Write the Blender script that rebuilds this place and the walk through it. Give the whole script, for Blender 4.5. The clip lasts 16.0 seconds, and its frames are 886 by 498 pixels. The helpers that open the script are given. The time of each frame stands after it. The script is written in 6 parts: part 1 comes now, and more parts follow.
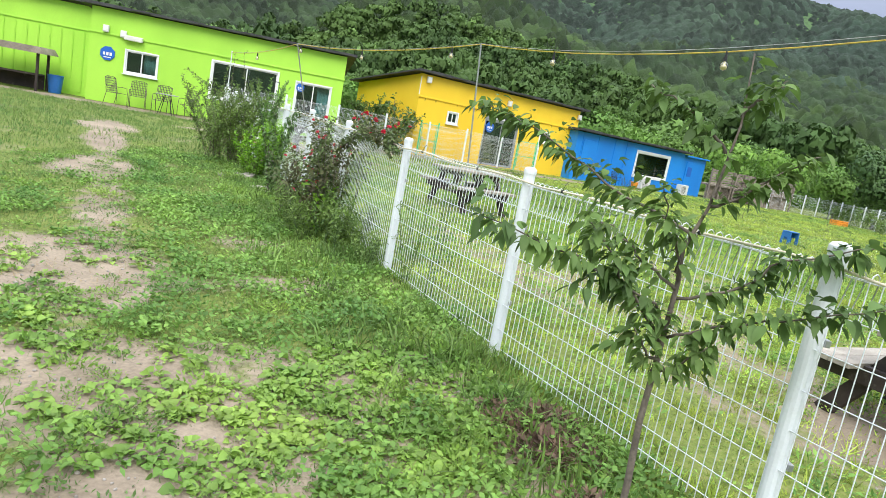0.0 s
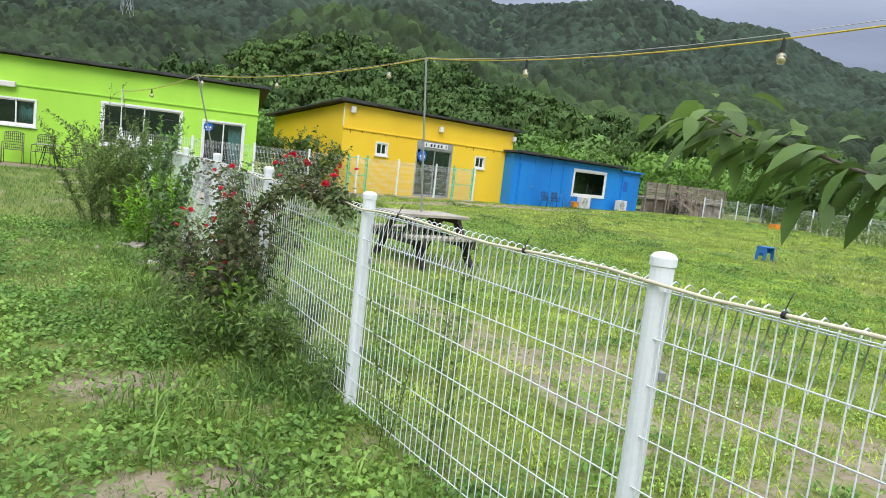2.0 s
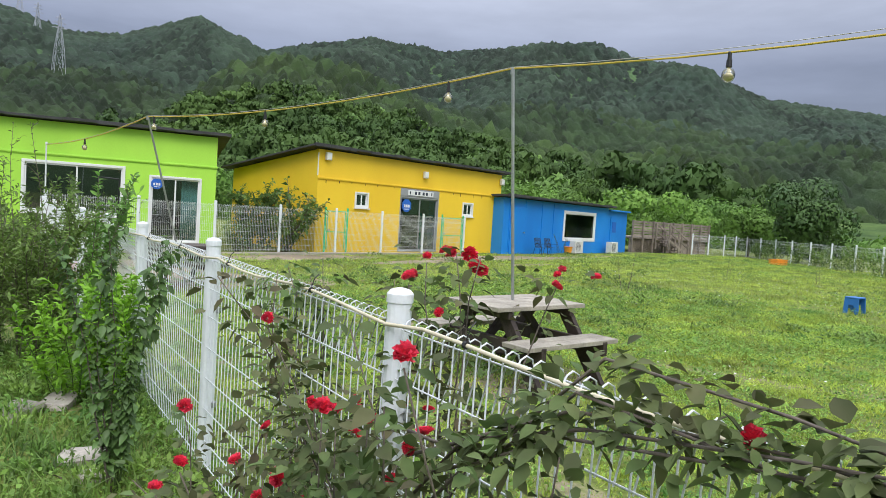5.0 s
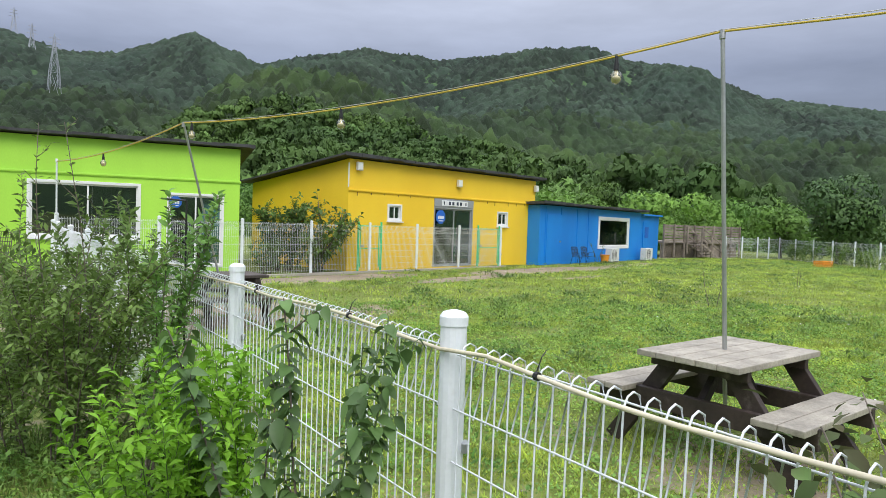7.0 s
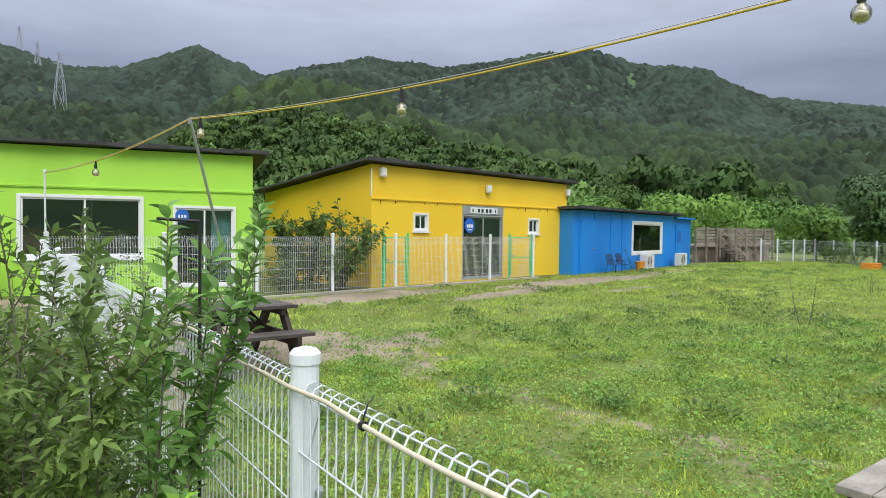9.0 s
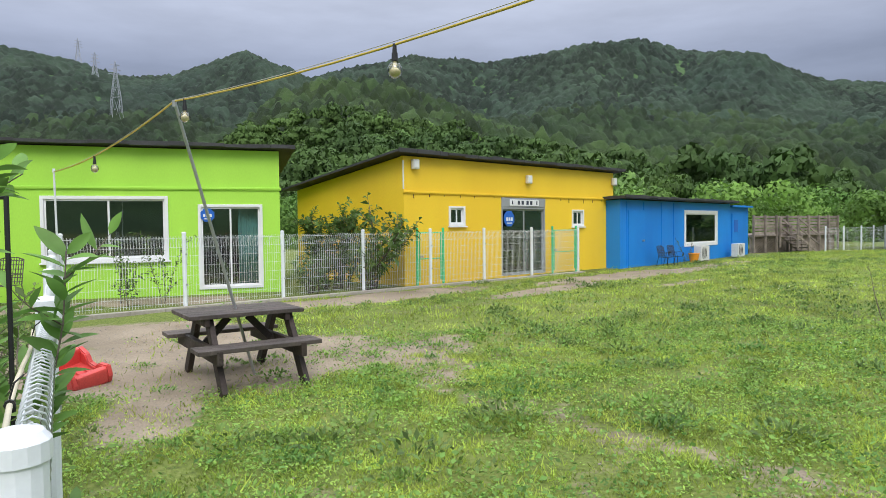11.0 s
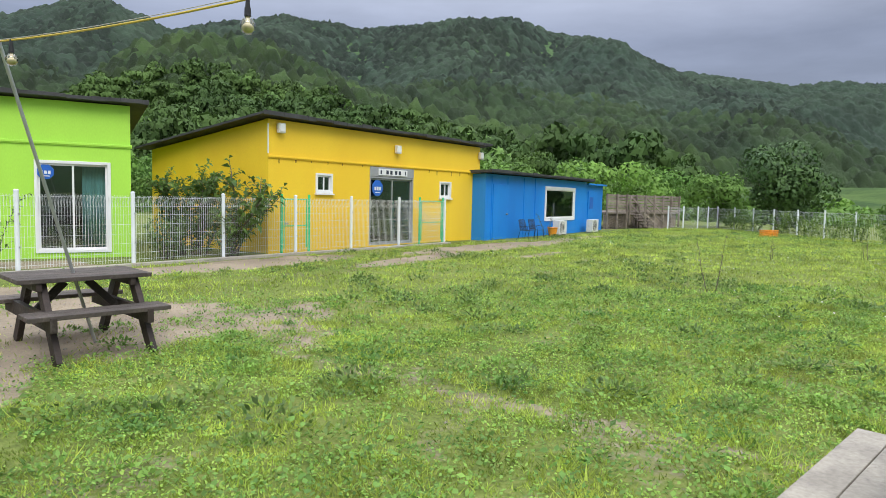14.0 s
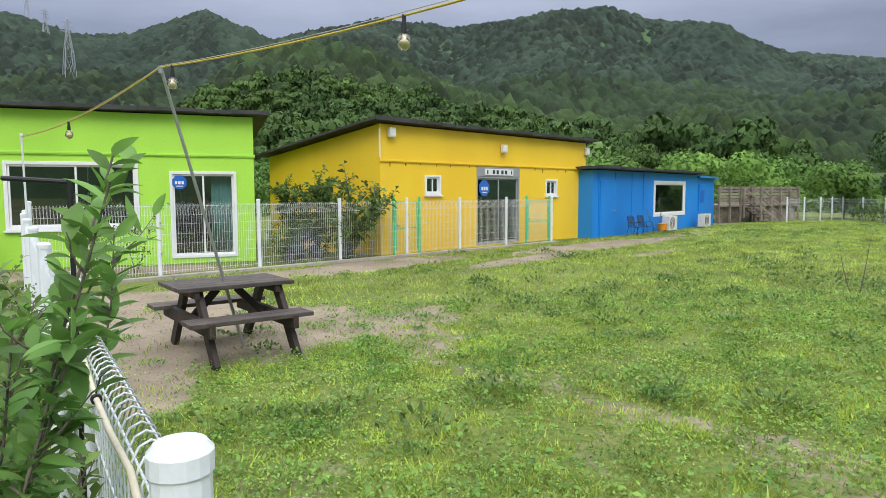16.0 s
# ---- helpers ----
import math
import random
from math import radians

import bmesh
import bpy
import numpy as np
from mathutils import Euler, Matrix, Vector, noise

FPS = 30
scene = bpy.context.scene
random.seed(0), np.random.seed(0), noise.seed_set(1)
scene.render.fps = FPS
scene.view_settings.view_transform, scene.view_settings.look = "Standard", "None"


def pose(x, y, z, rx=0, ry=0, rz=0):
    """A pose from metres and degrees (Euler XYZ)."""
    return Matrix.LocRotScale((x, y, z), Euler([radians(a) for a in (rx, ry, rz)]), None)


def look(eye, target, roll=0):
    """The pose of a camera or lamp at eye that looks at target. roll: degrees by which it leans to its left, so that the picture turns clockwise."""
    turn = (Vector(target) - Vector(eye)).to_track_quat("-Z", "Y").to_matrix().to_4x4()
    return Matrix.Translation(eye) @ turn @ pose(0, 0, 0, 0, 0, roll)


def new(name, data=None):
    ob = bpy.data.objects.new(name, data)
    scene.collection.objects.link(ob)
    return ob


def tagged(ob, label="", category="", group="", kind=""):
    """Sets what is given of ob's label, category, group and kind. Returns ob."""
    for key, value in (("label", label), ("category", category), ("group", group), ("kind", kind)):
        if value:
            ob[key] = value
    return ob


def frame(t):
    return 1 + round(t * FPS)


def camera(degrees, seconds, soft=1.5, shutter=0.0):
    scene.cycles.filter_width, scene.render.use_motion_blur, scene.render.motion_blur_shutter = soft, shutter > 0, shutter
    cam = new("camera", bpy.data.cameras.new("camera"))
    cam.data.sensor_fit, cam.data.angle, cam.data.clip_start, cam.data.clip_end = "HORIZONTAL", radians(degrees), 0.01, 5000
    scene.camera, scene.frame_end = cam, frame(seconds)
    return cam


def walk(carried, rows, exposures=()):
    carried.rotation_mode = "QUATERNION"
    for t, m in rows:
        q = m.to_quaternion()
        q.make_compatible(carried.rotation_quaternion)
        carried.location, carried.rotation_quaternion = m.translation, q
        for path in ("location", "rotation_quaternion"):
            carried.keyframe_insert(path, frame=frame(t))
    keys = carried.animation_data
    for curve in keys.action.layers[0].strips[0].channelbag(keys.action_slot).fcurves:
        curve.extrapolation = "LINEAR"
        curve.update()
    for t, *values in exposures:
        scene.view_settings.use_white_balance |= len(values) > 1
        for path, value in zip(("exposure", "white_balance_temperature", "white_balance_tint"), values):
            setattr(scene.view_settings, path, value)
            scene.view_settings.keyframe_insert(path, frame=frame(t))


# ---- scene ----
cam = camera(67.6, 16.0, soft=0.8)
METRES, EYE, TILT, LEAN, TURN = 11.7, 1.5, 0.0, 0.0, 0.0
ROWS = [
    (0.0, 0.0, 0.0, 0.0, 1.9, -10.42, -10.37),
    (0.5, -0.0032, 0.0518, 0.0001, -1.41, -9.5, -9.22),
    (1.0, -0.0131, 0.1015, 0.0023, -3.75, -8.53, -8.51),
    (1.5, -0.0239, 0.1498, 0.0028, -4.53, -7.71, -7.26),
    (2.0, -0.0362, 0.2013, 0.0032, -4.96, -7.09, -6.41),
    (2.5, -0.0507, 0.2528, 0.0033, -5.01, -6.76, -5.71),
    (3.0, -0.0621, 0.3076, 0.0057, -5.51, -6.04, -5.11),
    (3.5, -0.076, 0.3587, 0.009, -7.88, -5.17, -4.41),
    (4.0, -0.0942, 0.4109, 0.0074, -9.04, -4.22, -4.36),
    (6.5, -0.198, 0.6201, 0.0139, -9.76, -2.25, -2.36),
    (7.0, -0.2176, 0.6629, 0.0135, -9.68, -2.2, -1.92),
    (7.5, -0.2305, 0.7048, 0.0148, -9.69, -1.95, -1.66),
    (8.0, -0.246, 0.7447, 0.0171, -9.78, -1.71, -1.42),
    (8.5, -0.255, 0.7838, 0.02, -9.79, -1.63, -1.07),
    (11.0, -0.2175, 0.8961, 0.0142, -5.1, -1.94, 0.64),
    (11.5, -0.2166, 0.8947, 0.0143, -4.93, -2.38, 0.59),
    (12.0, -0.2164, 0.8942, 0.0136, -4.87, -2.93, 0.43),
    (12.5, -0.2142, 0.8933, 0.0128, -6.52, -3.37, 0.07),
    (13.0, -0.2102, 0.8902, 0.0126, -12.08, -3.54, -0.74),
    (13.5, -0.208, 0.8896, 0.0122, -15.29, -4.03, -1.17),
    (14.0, -0.209, 0.8898, 0.0121, -16.13, -4.44, -1.31),
    (14.5, -0.2102, 0.8907, 0.0121, -16.26, -4.83, -1.28),
    (15.0, -0.2118, 0.8906, 0.0128, -16.1, -4.96, -1.26),
    (15.5, -0.2181, 0.8919, 0.0153, -12.66, -4.92, -0.58),
    (16.0, -0.2398, 0.8994, 0.0187, -8.05, -4.79, 0.18),
]
walk(cam, [(t, pose(0, 0, EYE, TILT, LEAN, TURN) @ pose(METRES * x, METRES * y, METRES * z, 90 + pitch, roll, yaw)) for t, x, y, z, yaw, pitch, roll in ROWS],
     exposures=((0.0, 0.32), (0.5, 0.2), (1.0, 0.05), (2.5, 0.0), (3.5, -0.12), (7.0, -0.1), (11.0, -0.13), (14.0, -0.06), (16.0, -0.12)))

# ---- world and sun: a bright overcast summer day ----
W = bpy.data.worlds.new("overcast_sky")
scene.world = W
W.use_nodes = True
wn, wl = W.node_tree.nodes, W.node_tree.links
wn.clear()
SUN_EL, SUN_AZ = radians(46), radians(180)
sky = wn.new("ShaderNodeTexSky")
sky.sky_type, sky.sun_disc, sky.sun_elevation, sky.sun_rotation = "NISHITA", False, SUN_EL, SUN_AZ
dim = wn.new("ShaderNodeVectorMath")
dim.operation = "SCALE"
dim.inputs["Scale"].default_value = 0.10
wl.new(sky.outputs[0], dim.inputs[0])
coord = wn.new("ShaderNodeTexCoord")
sep = wn.new("ShaderNodeSeparateXYZ")
wl.new(coord.outputs["Generated"], sep.inputs[0])
rise = wn.new("ShaderNodeMapRange")
rise.inputs["From Min"].default_value, rise.inputs["From Max"].default_value = 0.22, 0.85
rise.inputs["To Min"].default_value, rise.inputs["To Max"].default_value = 0.0, 1.0
wl.new(sep.outputs["Z"], rise.inputs["Value"])
grad = wn.new("ShaderNodeMixRGB")
grad.inputs["Color1"].default_value = (0.37, 0.42, 0.575, 1)
grad.inputs["Color2"].default_value = (2.28, 2.40, 2.68, 1)
wl.new(rise.outputs[0], grad.inputs["Fac"])
stretch = wn.new("ShaderNodeMapping")
stretch.inputs["Scale"].default_value = (1.0, 1.0, 4.5)
wl.new(coord.outputs["Generated"], stretch.inputs[0])
cloud = wn.new("ShaderNodeTexNoise")
cloud.inputs["Scale"].default_value, cloud.inputs["Detail"].default_value, cloud.inputs["Roughness"].default_value = 2.2, 6, 0.55
wl.new(stretch.outputs[0], cloud.inputs["Vector"])
lift = wn.new("ShaderNodeMapRange")
lift.inputs["From Min"].default_value, lift.inputs["From Max"].default_value = 0.3, 0.7
lift.inputs["To Min"].default_value, lift.inputs["To Max"].default_value = 0.78, 1.22
wl.new(cloud.outputs[0], lift.inputs["Value"])
puff = wn.new("ShaderNodeVectorMath")
puff.operation = "SCALE"
wl.new(grad.outputs[0], puff.inputs[0])
wl.new(lift.outputs[0], puff.inputs["Scale"])
veil = wn.new("ShaderNodeMixRGB")
veil.inputs["Fac"].default_value = 0.88
wl.new(dim.outputs[0], veil.inputs["Color1"])
wl.new(puff.outputs[0], veil.inputs["Color2"])
bg = wn.new("ShaderNodeBackground")
wl.new(veil.outputs[0], bg.inputs["Color"])
out = wn.new("ShaderNodeOutputWorld")
wl.new(bg.outputs[0], out.inputs["Surface"])
sun = new("sun", bpy.data.lights.new("sun", "SUN"))
sun.data.energy, sun.data.angle, sun.data.color = 1.8, radians(30), (1.0, 0.97, 0.93)
sun.matrix_world = look((0, 0, 30), (-30 * math.sin(SUN_AZ) / math.tan(SUN_EL), -30 * math.cos(SUN_AZ) / math.tan(SUN_EL), 0))


# ---- materials ----
def material(name, col, rough=0.6, var=0.12, scale=3.0, fine=40.0, bump=0.15, metal=0.0, col2=None, island=0.0, spec=0.5, streak=1.0, dirt=None, obrand=0.0, tint=False):
    """A surface with broad and fine variation, fine relief and, where given, stains of a second colour."""
    m = bpy.data.materials.new(name)
    m.use_nodes = True
    n, l = m.node_tree.nodes, m.node_tree.links
    b = n["Principled BSDF"]
    b.inputs["Roughness"].default_value, b.inputs["Metallic"].default_value = rough, metal
    b.inputs["Specular IOR Level"].default_value = spec
    tc = n.new("ShaderNodeTexCoord")
    mp = n.new("ShaderNodeMapping")
    mp.inputs["Scale"].default_value = (1, 1, streak)
    l.new(tc.outputs["Object"], mp.inputs[0])
    a = n.new("ShaderNodeTexNoise")
    a.inputs["Scale"].default_value, a.inputs["Detail"].default_value = scale, 5
    l.new(mp.outputs[0], a.inputs["Vector"])
    f = n.new("ShaderNodeTexNoise")
    f.inputs["Scale"].default_value, f.inputs["Detail"].default_value = fine, 4
    l.new(mp.outputs[0], f.inputs["Vector"])
    ramp = n.new("ShaderNodeMapRange")
    ramp.inputs["From Min"].default_value, ramp.inputs["From Max"].default_value = 0.35, 0.65
    l.new(a.outputs[0], ramp.inputs["Value"])
    mix = n.new("ShaderNodeMixRGB")
    c2 = col2 or tuple(c * (1 - 2 * var) for c in col)
    mix.inputs["Color1"].default_value, mix.inputs["Color2"].default_value = (*col, 1), (*c2, 1)
    l.new(ramp.outputs[0], mix.inputs["Fac"])
    last = mix.outputs[0]
    if dirt:
        dr = n.new("ShaderNodeMapRange")
        dr.inputs["From Min"].default_value, dr.inputs["From Max"].default_value = 0.58, 0.72
        dr.inputs["To Max"].default_value = 0.8
        d = n.new("ShaderNodeTexNoise")
        d.inputs["Scale"].default_value, d.inputs["Detail"].default_value, d.inputs["Roughness"].default_value = scale * 2.3, 8, 0.65
        l.new(mp.outputs[0], d.inputs["Vector"])
        l.new(d.outputs[0], dr.inputs["Value"])
        dm = n.new("ShaderNodeMixRGB")
        dm.inputs["Color2"].default_value = (*dirt, 1)
        l.new(last, dm.inputs["Color1"])
        l.new(dr.outputs[0], dm.inputs["Fac"])
        last = dm.outputs[0]
    hsv = n.new("ShaderNodeHueSaturation")
    vr = n.new("ShaderNodeMapRange")
    vr.inputs["From Min"].default_value, vr.inputs["From Max"].default_value = 0.25, 0.75
    vr.inputs["To Min"].default_value, vr.inputs["To Max"].default_value = 1 - var, 1 + var
    l.new(f.outputs[0], vr.inputs["Value"])
    val = vr.outputs[0]
    if island or obrand:
        src = n.new("ShaderNodeNewGeometry") if island else n.new("ShaderNodeObjectInfo")
        ir = n.new("ShaderNodeMapRange")
        k = island or obrand
        ir.inputs["To Min"].default_value, ir.inputs["To Max"].default_value = 1 - k, 1 + k
        l.new(src.outputs["Random Per Island" if island else "Random"], ir.inputs["Value"])
        mu = n.new("ShaderNodeMath")
        mu.operation = "MULTIPLY"
        l.new(val, mu.inputs[0])
        l.new(ir.outputs[0], mu.inputs[1])
        val = mu.outputs[0]
    if tint:
        at = n.new("ShaderNodeAttribute")
        at.attribute_name = "tint"
        mu = n.new("ShaderNodeMath")
        mu.operation = "MULTIPLY"
        l.new(val, mu.inputs[0])
        l.new(at.outputs["Fac"], mu.inputs[1])
        val = mu.outputs[0]
    l.new(val, hsv.inputs["Value"])
    l.new(last, hsv.inputs["Color"])
    l.new(hsv.outputs[0], b.inputs["Base Color"])
    if bump:
        bp = n.new("ShaderNodeBump")
        bp.inputs["Strength"].default_value, bp.inputs["Distance"].default_value = bump, 0.01
        l.new(f.outputs[0], bp.inputs["Height"])
        l.new(bp.outputs[0], b.inputs["Normal"])
    return m


def leafy(name, col, col2, scale=1.0, island=0.3, rough=0.55, through_light=0.35, tint=False):
    """Foliage: hue drifting from plant to plant, a little light passing through the leaves."""
    m = material(name, col, rough, 0.18, scale, scale * 6, 0.0, col2=col2, island=island, spec=0.35, tint=tint)
    n, l = m.node_tree.nodes, m.node_tree.links
    b = n["Principled BSDF"]
    src = b.inputs["Base Color"].links[0].from_socket
    tr = n.new("ShaderNodeBsdfTranslucent")
    l.new(src, tr.inputs["Color"])
    mx = n.new("ShaderNodeMixShader")
    mx.inputs[0].default_value = through_light
    l.new(b.outputs[0], mx.inputs[1])
    l.new(tr.outputs[0], mx.inputs[2])
    l.new(mx.outputs[0], n["Material Output"].inputs["Surface"])
    return m


M_LIME = material("lime_paint", (0.42, 0.77, 0.075), 0.5, 0.05, 0.7, 60, 0.12, streak=0.3, col2=(0.37, 0.69, 0.065))
M_YELLOW = material("yellow_paint", (0.93, 0.62, 0.035), 0.5, 0.05, 0.7, 60, 0.12, streak=0.3, col2=(0.88, 0.565, 0.03))
M_BLUE = material("blue_paint", (0.010, 0.25, 0.74), 0.45, 0.07, 0.8, 60, 0.12, streak=0.3, col2=(0.008, 0.20, 0.66))
M_ROOF = material("roof_sheet", (0.055, 0.055, 0.058), 0.75, 0.2, 2.0, 50, 0.3)
M_WHITE_STEEL = material("white_powder_coat", (0.80, 0.83, 0.86), 0.4, 0.04, 2.5, 80, 0.05, dirt=(0.62, 0.62, 0.58))
M_GREEN_STEEL = material("mint_green_powder_coat", (0.05, 0.62, 0.27), 0.4, 0.05, 4, 80, 0.05)
M_PVC = material("white_window_frame", (0.82, 0.82, 0.82), 0.35, 0.03, 3, 60, 0.03)
M_GREY_PAINT = material("grey_steel_frame", (0.33, 0.34, 0.35), 0.45, 0.05, 3, 60, 0.05)
M_DARKWOOD = material("dark_stained_timber", (0.045, 0.030, 0.024), 0.7, 0.25, 3, 30, 0.5, streak=1, dirt=(0.12, 0.10, 0.085))
M_GREYWOOD = material("weathered_timber", (0.40, 0.36, 0.295), 0.8, 0.16, 5, 45, 0.5, dirt=(0.20, 0.18, 0.16), obrand=0.12)
M_BROWNPLANK = material("weathered_dark_planks", (0.105, 0.083, 0.070), 0.75, 0.2, 4, 45, 0.5, dirt=(0.20, 0.17, 0.145), obrand=0.25)
M_CHAIR = material("dark_brown_chair_steel", (0.10, 0.085, 0.07), 0.5, 0.1, 5, 60, 0.05)
M_DECKWOOD = material("brown_deck_timber", (0.32, 0.265, 0.22), 0.8, 0.2, 3, 30, 0.4, dirt=(0.25, 0.2, 0.17), obrand=0.2)
M_RUST = material("rust", (0.16, 0.075, 0.03), 0.9, 0.3, 9, 60, 0.3)
M_GALV = material("galvanised_pipe", (0.45, 0.46, 0.46), 0.42, 0.08, 6, 60, 0.05, metal=0.7)
M_YCABLE = material("yellow_cable", (0.62, 0.45, 0.06), 0.5, 0.08, 6, 60, 0.0)
M_CREAM = material("cream_hose", (0.70, 0.63, 0.46), 0.5, 0.08, 5, 60, 0.0)
M_BLACK = material("black_plastic", (0.015, 0.015, 0.016), 0.5, 0.1, 6, 60, 0.05)
M_RED = material("red_plastic", (0.72, 0.085, 0.075), 0.45, 0.1, 4, 60, 0.08, dirt=(0.6, 0.22, 0.18))
M_ORANGE = material("orange_plastic", (0.85, 0.32, 0.03), 0.45, 0.08, 4, 60, 0.05)
M_BLUEPLASTIC = material("blue_plastic", (0.03, 0.17, 0.50), 0.45, 0.08, 4, 60, 0.05)
M_SIGNBLUE = material("blue_sign", (0.02, 0.13, 0.55), 0.4, 0.03, 4, 60, 0.0)
M_SIGNWHITE = material("white_sign", (0.80, 0.80, 0.80), 0.4, 0.03, 4, 60, 0.0)
M_INK = material("dark_ink", (0.03, 0.035, 0.06), 0.5, 0.03, 4, 60, 0.0)
M_CONC = material("concrete", (0.44, 0.40, 0.34), 0.85, 0.12, 1.5, 25, 0.4, dirt=(0.28, 0.25, 0.21))
M_CURTAIN = material("teal_curtain", (0.20, 0.42, 0.42), 0.85, 0.1, 3, 40, 0.2)
# the shade inside the rooms is put into this dark colour
M_DARKROOM = material("shaded_interior", (0.16, 0.15, 0.14), 0.8, 0.1, 1.2, 20, 0.1)
M_STEM = material("bark", (0.19, 0.155, 0.125), 0.85, 0.25, 8, 60, 0.6, obrand=0.1)
M_GREENSTEM = material("green_stem", (0.10, 0.16, 0.05), 0.7, 0.2, 8, 60, 0.2)
M_STONE = material("field_stone", (0.42, 0.38, 0.33), 0.85, 0.15, 6, 40, 0.5, obrand=0.2)
M_AC = material("offwhite_casing", (0.74, 0.73, 0.69), 0.45, 0.05, 4, 60, 0.05, dirt=(0.5, 0.47, 0.42))
M_PYLON = material("grey_lattice_steel", (0.42, 0.44, 0.48), 0.5, 0.05, 0.5, 5, 0.0, metal=0.2)
L_LUSH = leafy("lush_grass", (0.24, 0.37, 0.08), (0.12, 0.21, 0.048), 1.6, 0.45, 0.5)
L_GRASS = leafy("grass_blades", (0.215, 0.305, 0.08), (0.11, 0.215, 0.058), 1.6, 0.35, 0.6)
L_TURF = leafy("short_turf", (0.45, 0.53, 0.098), (0.28, 0.38, 0.063), 2.2, 0.4, 0.6, 0.35, True)
L_BRIGHT = leafy("creeping_leaves", (0.38, 0.55, 0.11), (0.25, 0.41, 0.075), 0.9, 0.35, 0.6)
L_WEED = leafy("broad_weed_leaves", (0.29, 0.43, 0.08), (0.14, 0.27, 0.048), 1.6, 0.3, 0.5)
L_STRAW = leafy("dry_straw", (0.36, 0.27, 0.13), (0.28, 0.22, 0.12), 2, 0.3, 0.8, 0.2)
M_THATCH = leafy("dead_weeds", (0.20, 0.13, 0.085), (0.12, 0.08, 0.055), 3, 0.4, 0.9, 0.1)
L_CHERRY = leafy("cherry_leaves", (0.150, 0.240, 0.055), (0.085, 0.155, 0.042), 2, 0.35, 0.6)
L_SHRUB = leafy("shrub_leaves", (0.20, 0.30, 0.07), (0.115, 0.19, 0.05), 1.5, 0.4, 0.5)
L_CLOVER = leafy("clover_leaves", (0.24, 0.40, 0.08), (0.12, 0.25, 0.055), 1.5, 0.35, 0.6)
L_VINE = leafy("vine_leaves", (0.125, 0.215, 0.06), (0.07, 0.135, 0.042), 2, 0.35, 0.45, 0.25)
L_SAPLING = leafy("sapling_leaves", (0.22, 0.40, 0.09), (0.13, 0.26, 0.06), 2, 0.35, 0.5)
L_MEADOW = material("meadow", (0.095, 0.150, 0.040), 0.95, 0.3, 0.06, 1.2, 0.0, col2=(0.045, 0.085, 0.026), spec=0.1)
L_TREE = leafy("dark_tree_leaves", (0.085, 0.16, 0.04), (0.05, 0.105, 0.03), 0.8, 0.3, 0.6, 0.15)
L_YOUNG = leafy("young_leaves", (0.24, 0.46, 0.035), (0.17, 0.36, 0.03), 2, 0.3, 0.5)
L_ROSE = leafy("rose_leaves", (0.105, 0.175, 0.05), (0.105, 0.085, 0.043), 3, 0.4, 0.7, 0.25)
L_PETAL = leafy("red_petals", (0.82, 0.07, 0.13), (0.70, 0.03, 0.07), 6, 0.3, 0.5, 0.25)
L_FOREST = leafy("forest_leaves", (0.135, 0.235, 0.052), (0.078, 0.155, 0.040), 0.03, 0.16, 0.8, 0.2, True)
L_NEARWOOD = leafy("light_wood_leaves", (0.155, 0.275, 0.05), (0.09, 0.185, 0.036), 0.16, 0.25, 0.7, 0.3, True)


def glassy(name, tint=(0.9, 0.95, 0.95), rough=0.02):
    m = bpy.data.materials.new(name)
    m.use_nodes = True
    n, l = m.node_tree.nodes, m.node_tree.links
    n.remove(n["Principled BSDF"])
    g, t, mx, lw = n.new("ShaderNodeBsdfGlossy"), n.new("ShaderNodeBsdfTransparent"), n.new("ShaderNodeMixShader"), n.new("ShaderNodeLayerWeight")
    g.inputs["Roughness"].default_value = rough
    t.inputs["Color"].default_value = (*tint, 1)
    lw.inputs["Blend"].default_value = 0.35
    mr = n.new("ShaderNodeMapRange")
    mr.inputs["To Min"].default_value, mr.inputs["To Max"].default_value = 0.08, 0.9
    l.new(lw.outputs["Fresnel"], mr.inputs["Value"])
    l.new(mr.outputs[0], mx.inputs[0])
    l.new(t.outputs[0], mx.inputs[1])
    l.new(g.outputs[0], mx.inputs[2])
    l.new(mx.outputs[0], n["Material Output"].inputs["Surface"])
    return m


M_GLASS = glassy("window_glass", (0.75, 0.82, 0.82))
M_BULB = glassy("bulb_glass", (0.97, 0.97, 0.95), 0.05)
M_FILAMENT = material("yellow_phosphor", (0.86, 0.76, 0.50), 0.5, 0.05, 5, 60, 0.0)


# ---- mesh helpers ----
def box(bm, c, s, bevel=0.0, rot=None):
    """A box of size s at centre c, its edges eased by bevel."""
    m = Matrix.Translation(c) @ (rot.to_4x4() if rot else Matrix()) @ Matrix.Diagonal((*s, 1))
    made = bmesh.ops.create_cube(bm, size=1.0, matrix=m)
    if bevel:
        edges = {e for v in made["verts"] for e in v.link_edges}
        bmesh.ops.bevel(bm, geom=list(edges), offset=bevel, segments=2, affect="EDGES", profile=0.6)


def rod(bm, a, b, r, r2=None, sides=8, caps=True):
    a, b = Vector(a), Vector(b)
    d = b - a
    m = Matrix.Translation((a + b) / 2) @ d.to_track_quat("Z", "Y").to_matrix().to_4x4()
    bmesh.ops.create_cone(bm, cap_ends=caps, segments=sides, radius1=r, radius2=r if r2 is None else r2, depth=d.length, matrix=m)


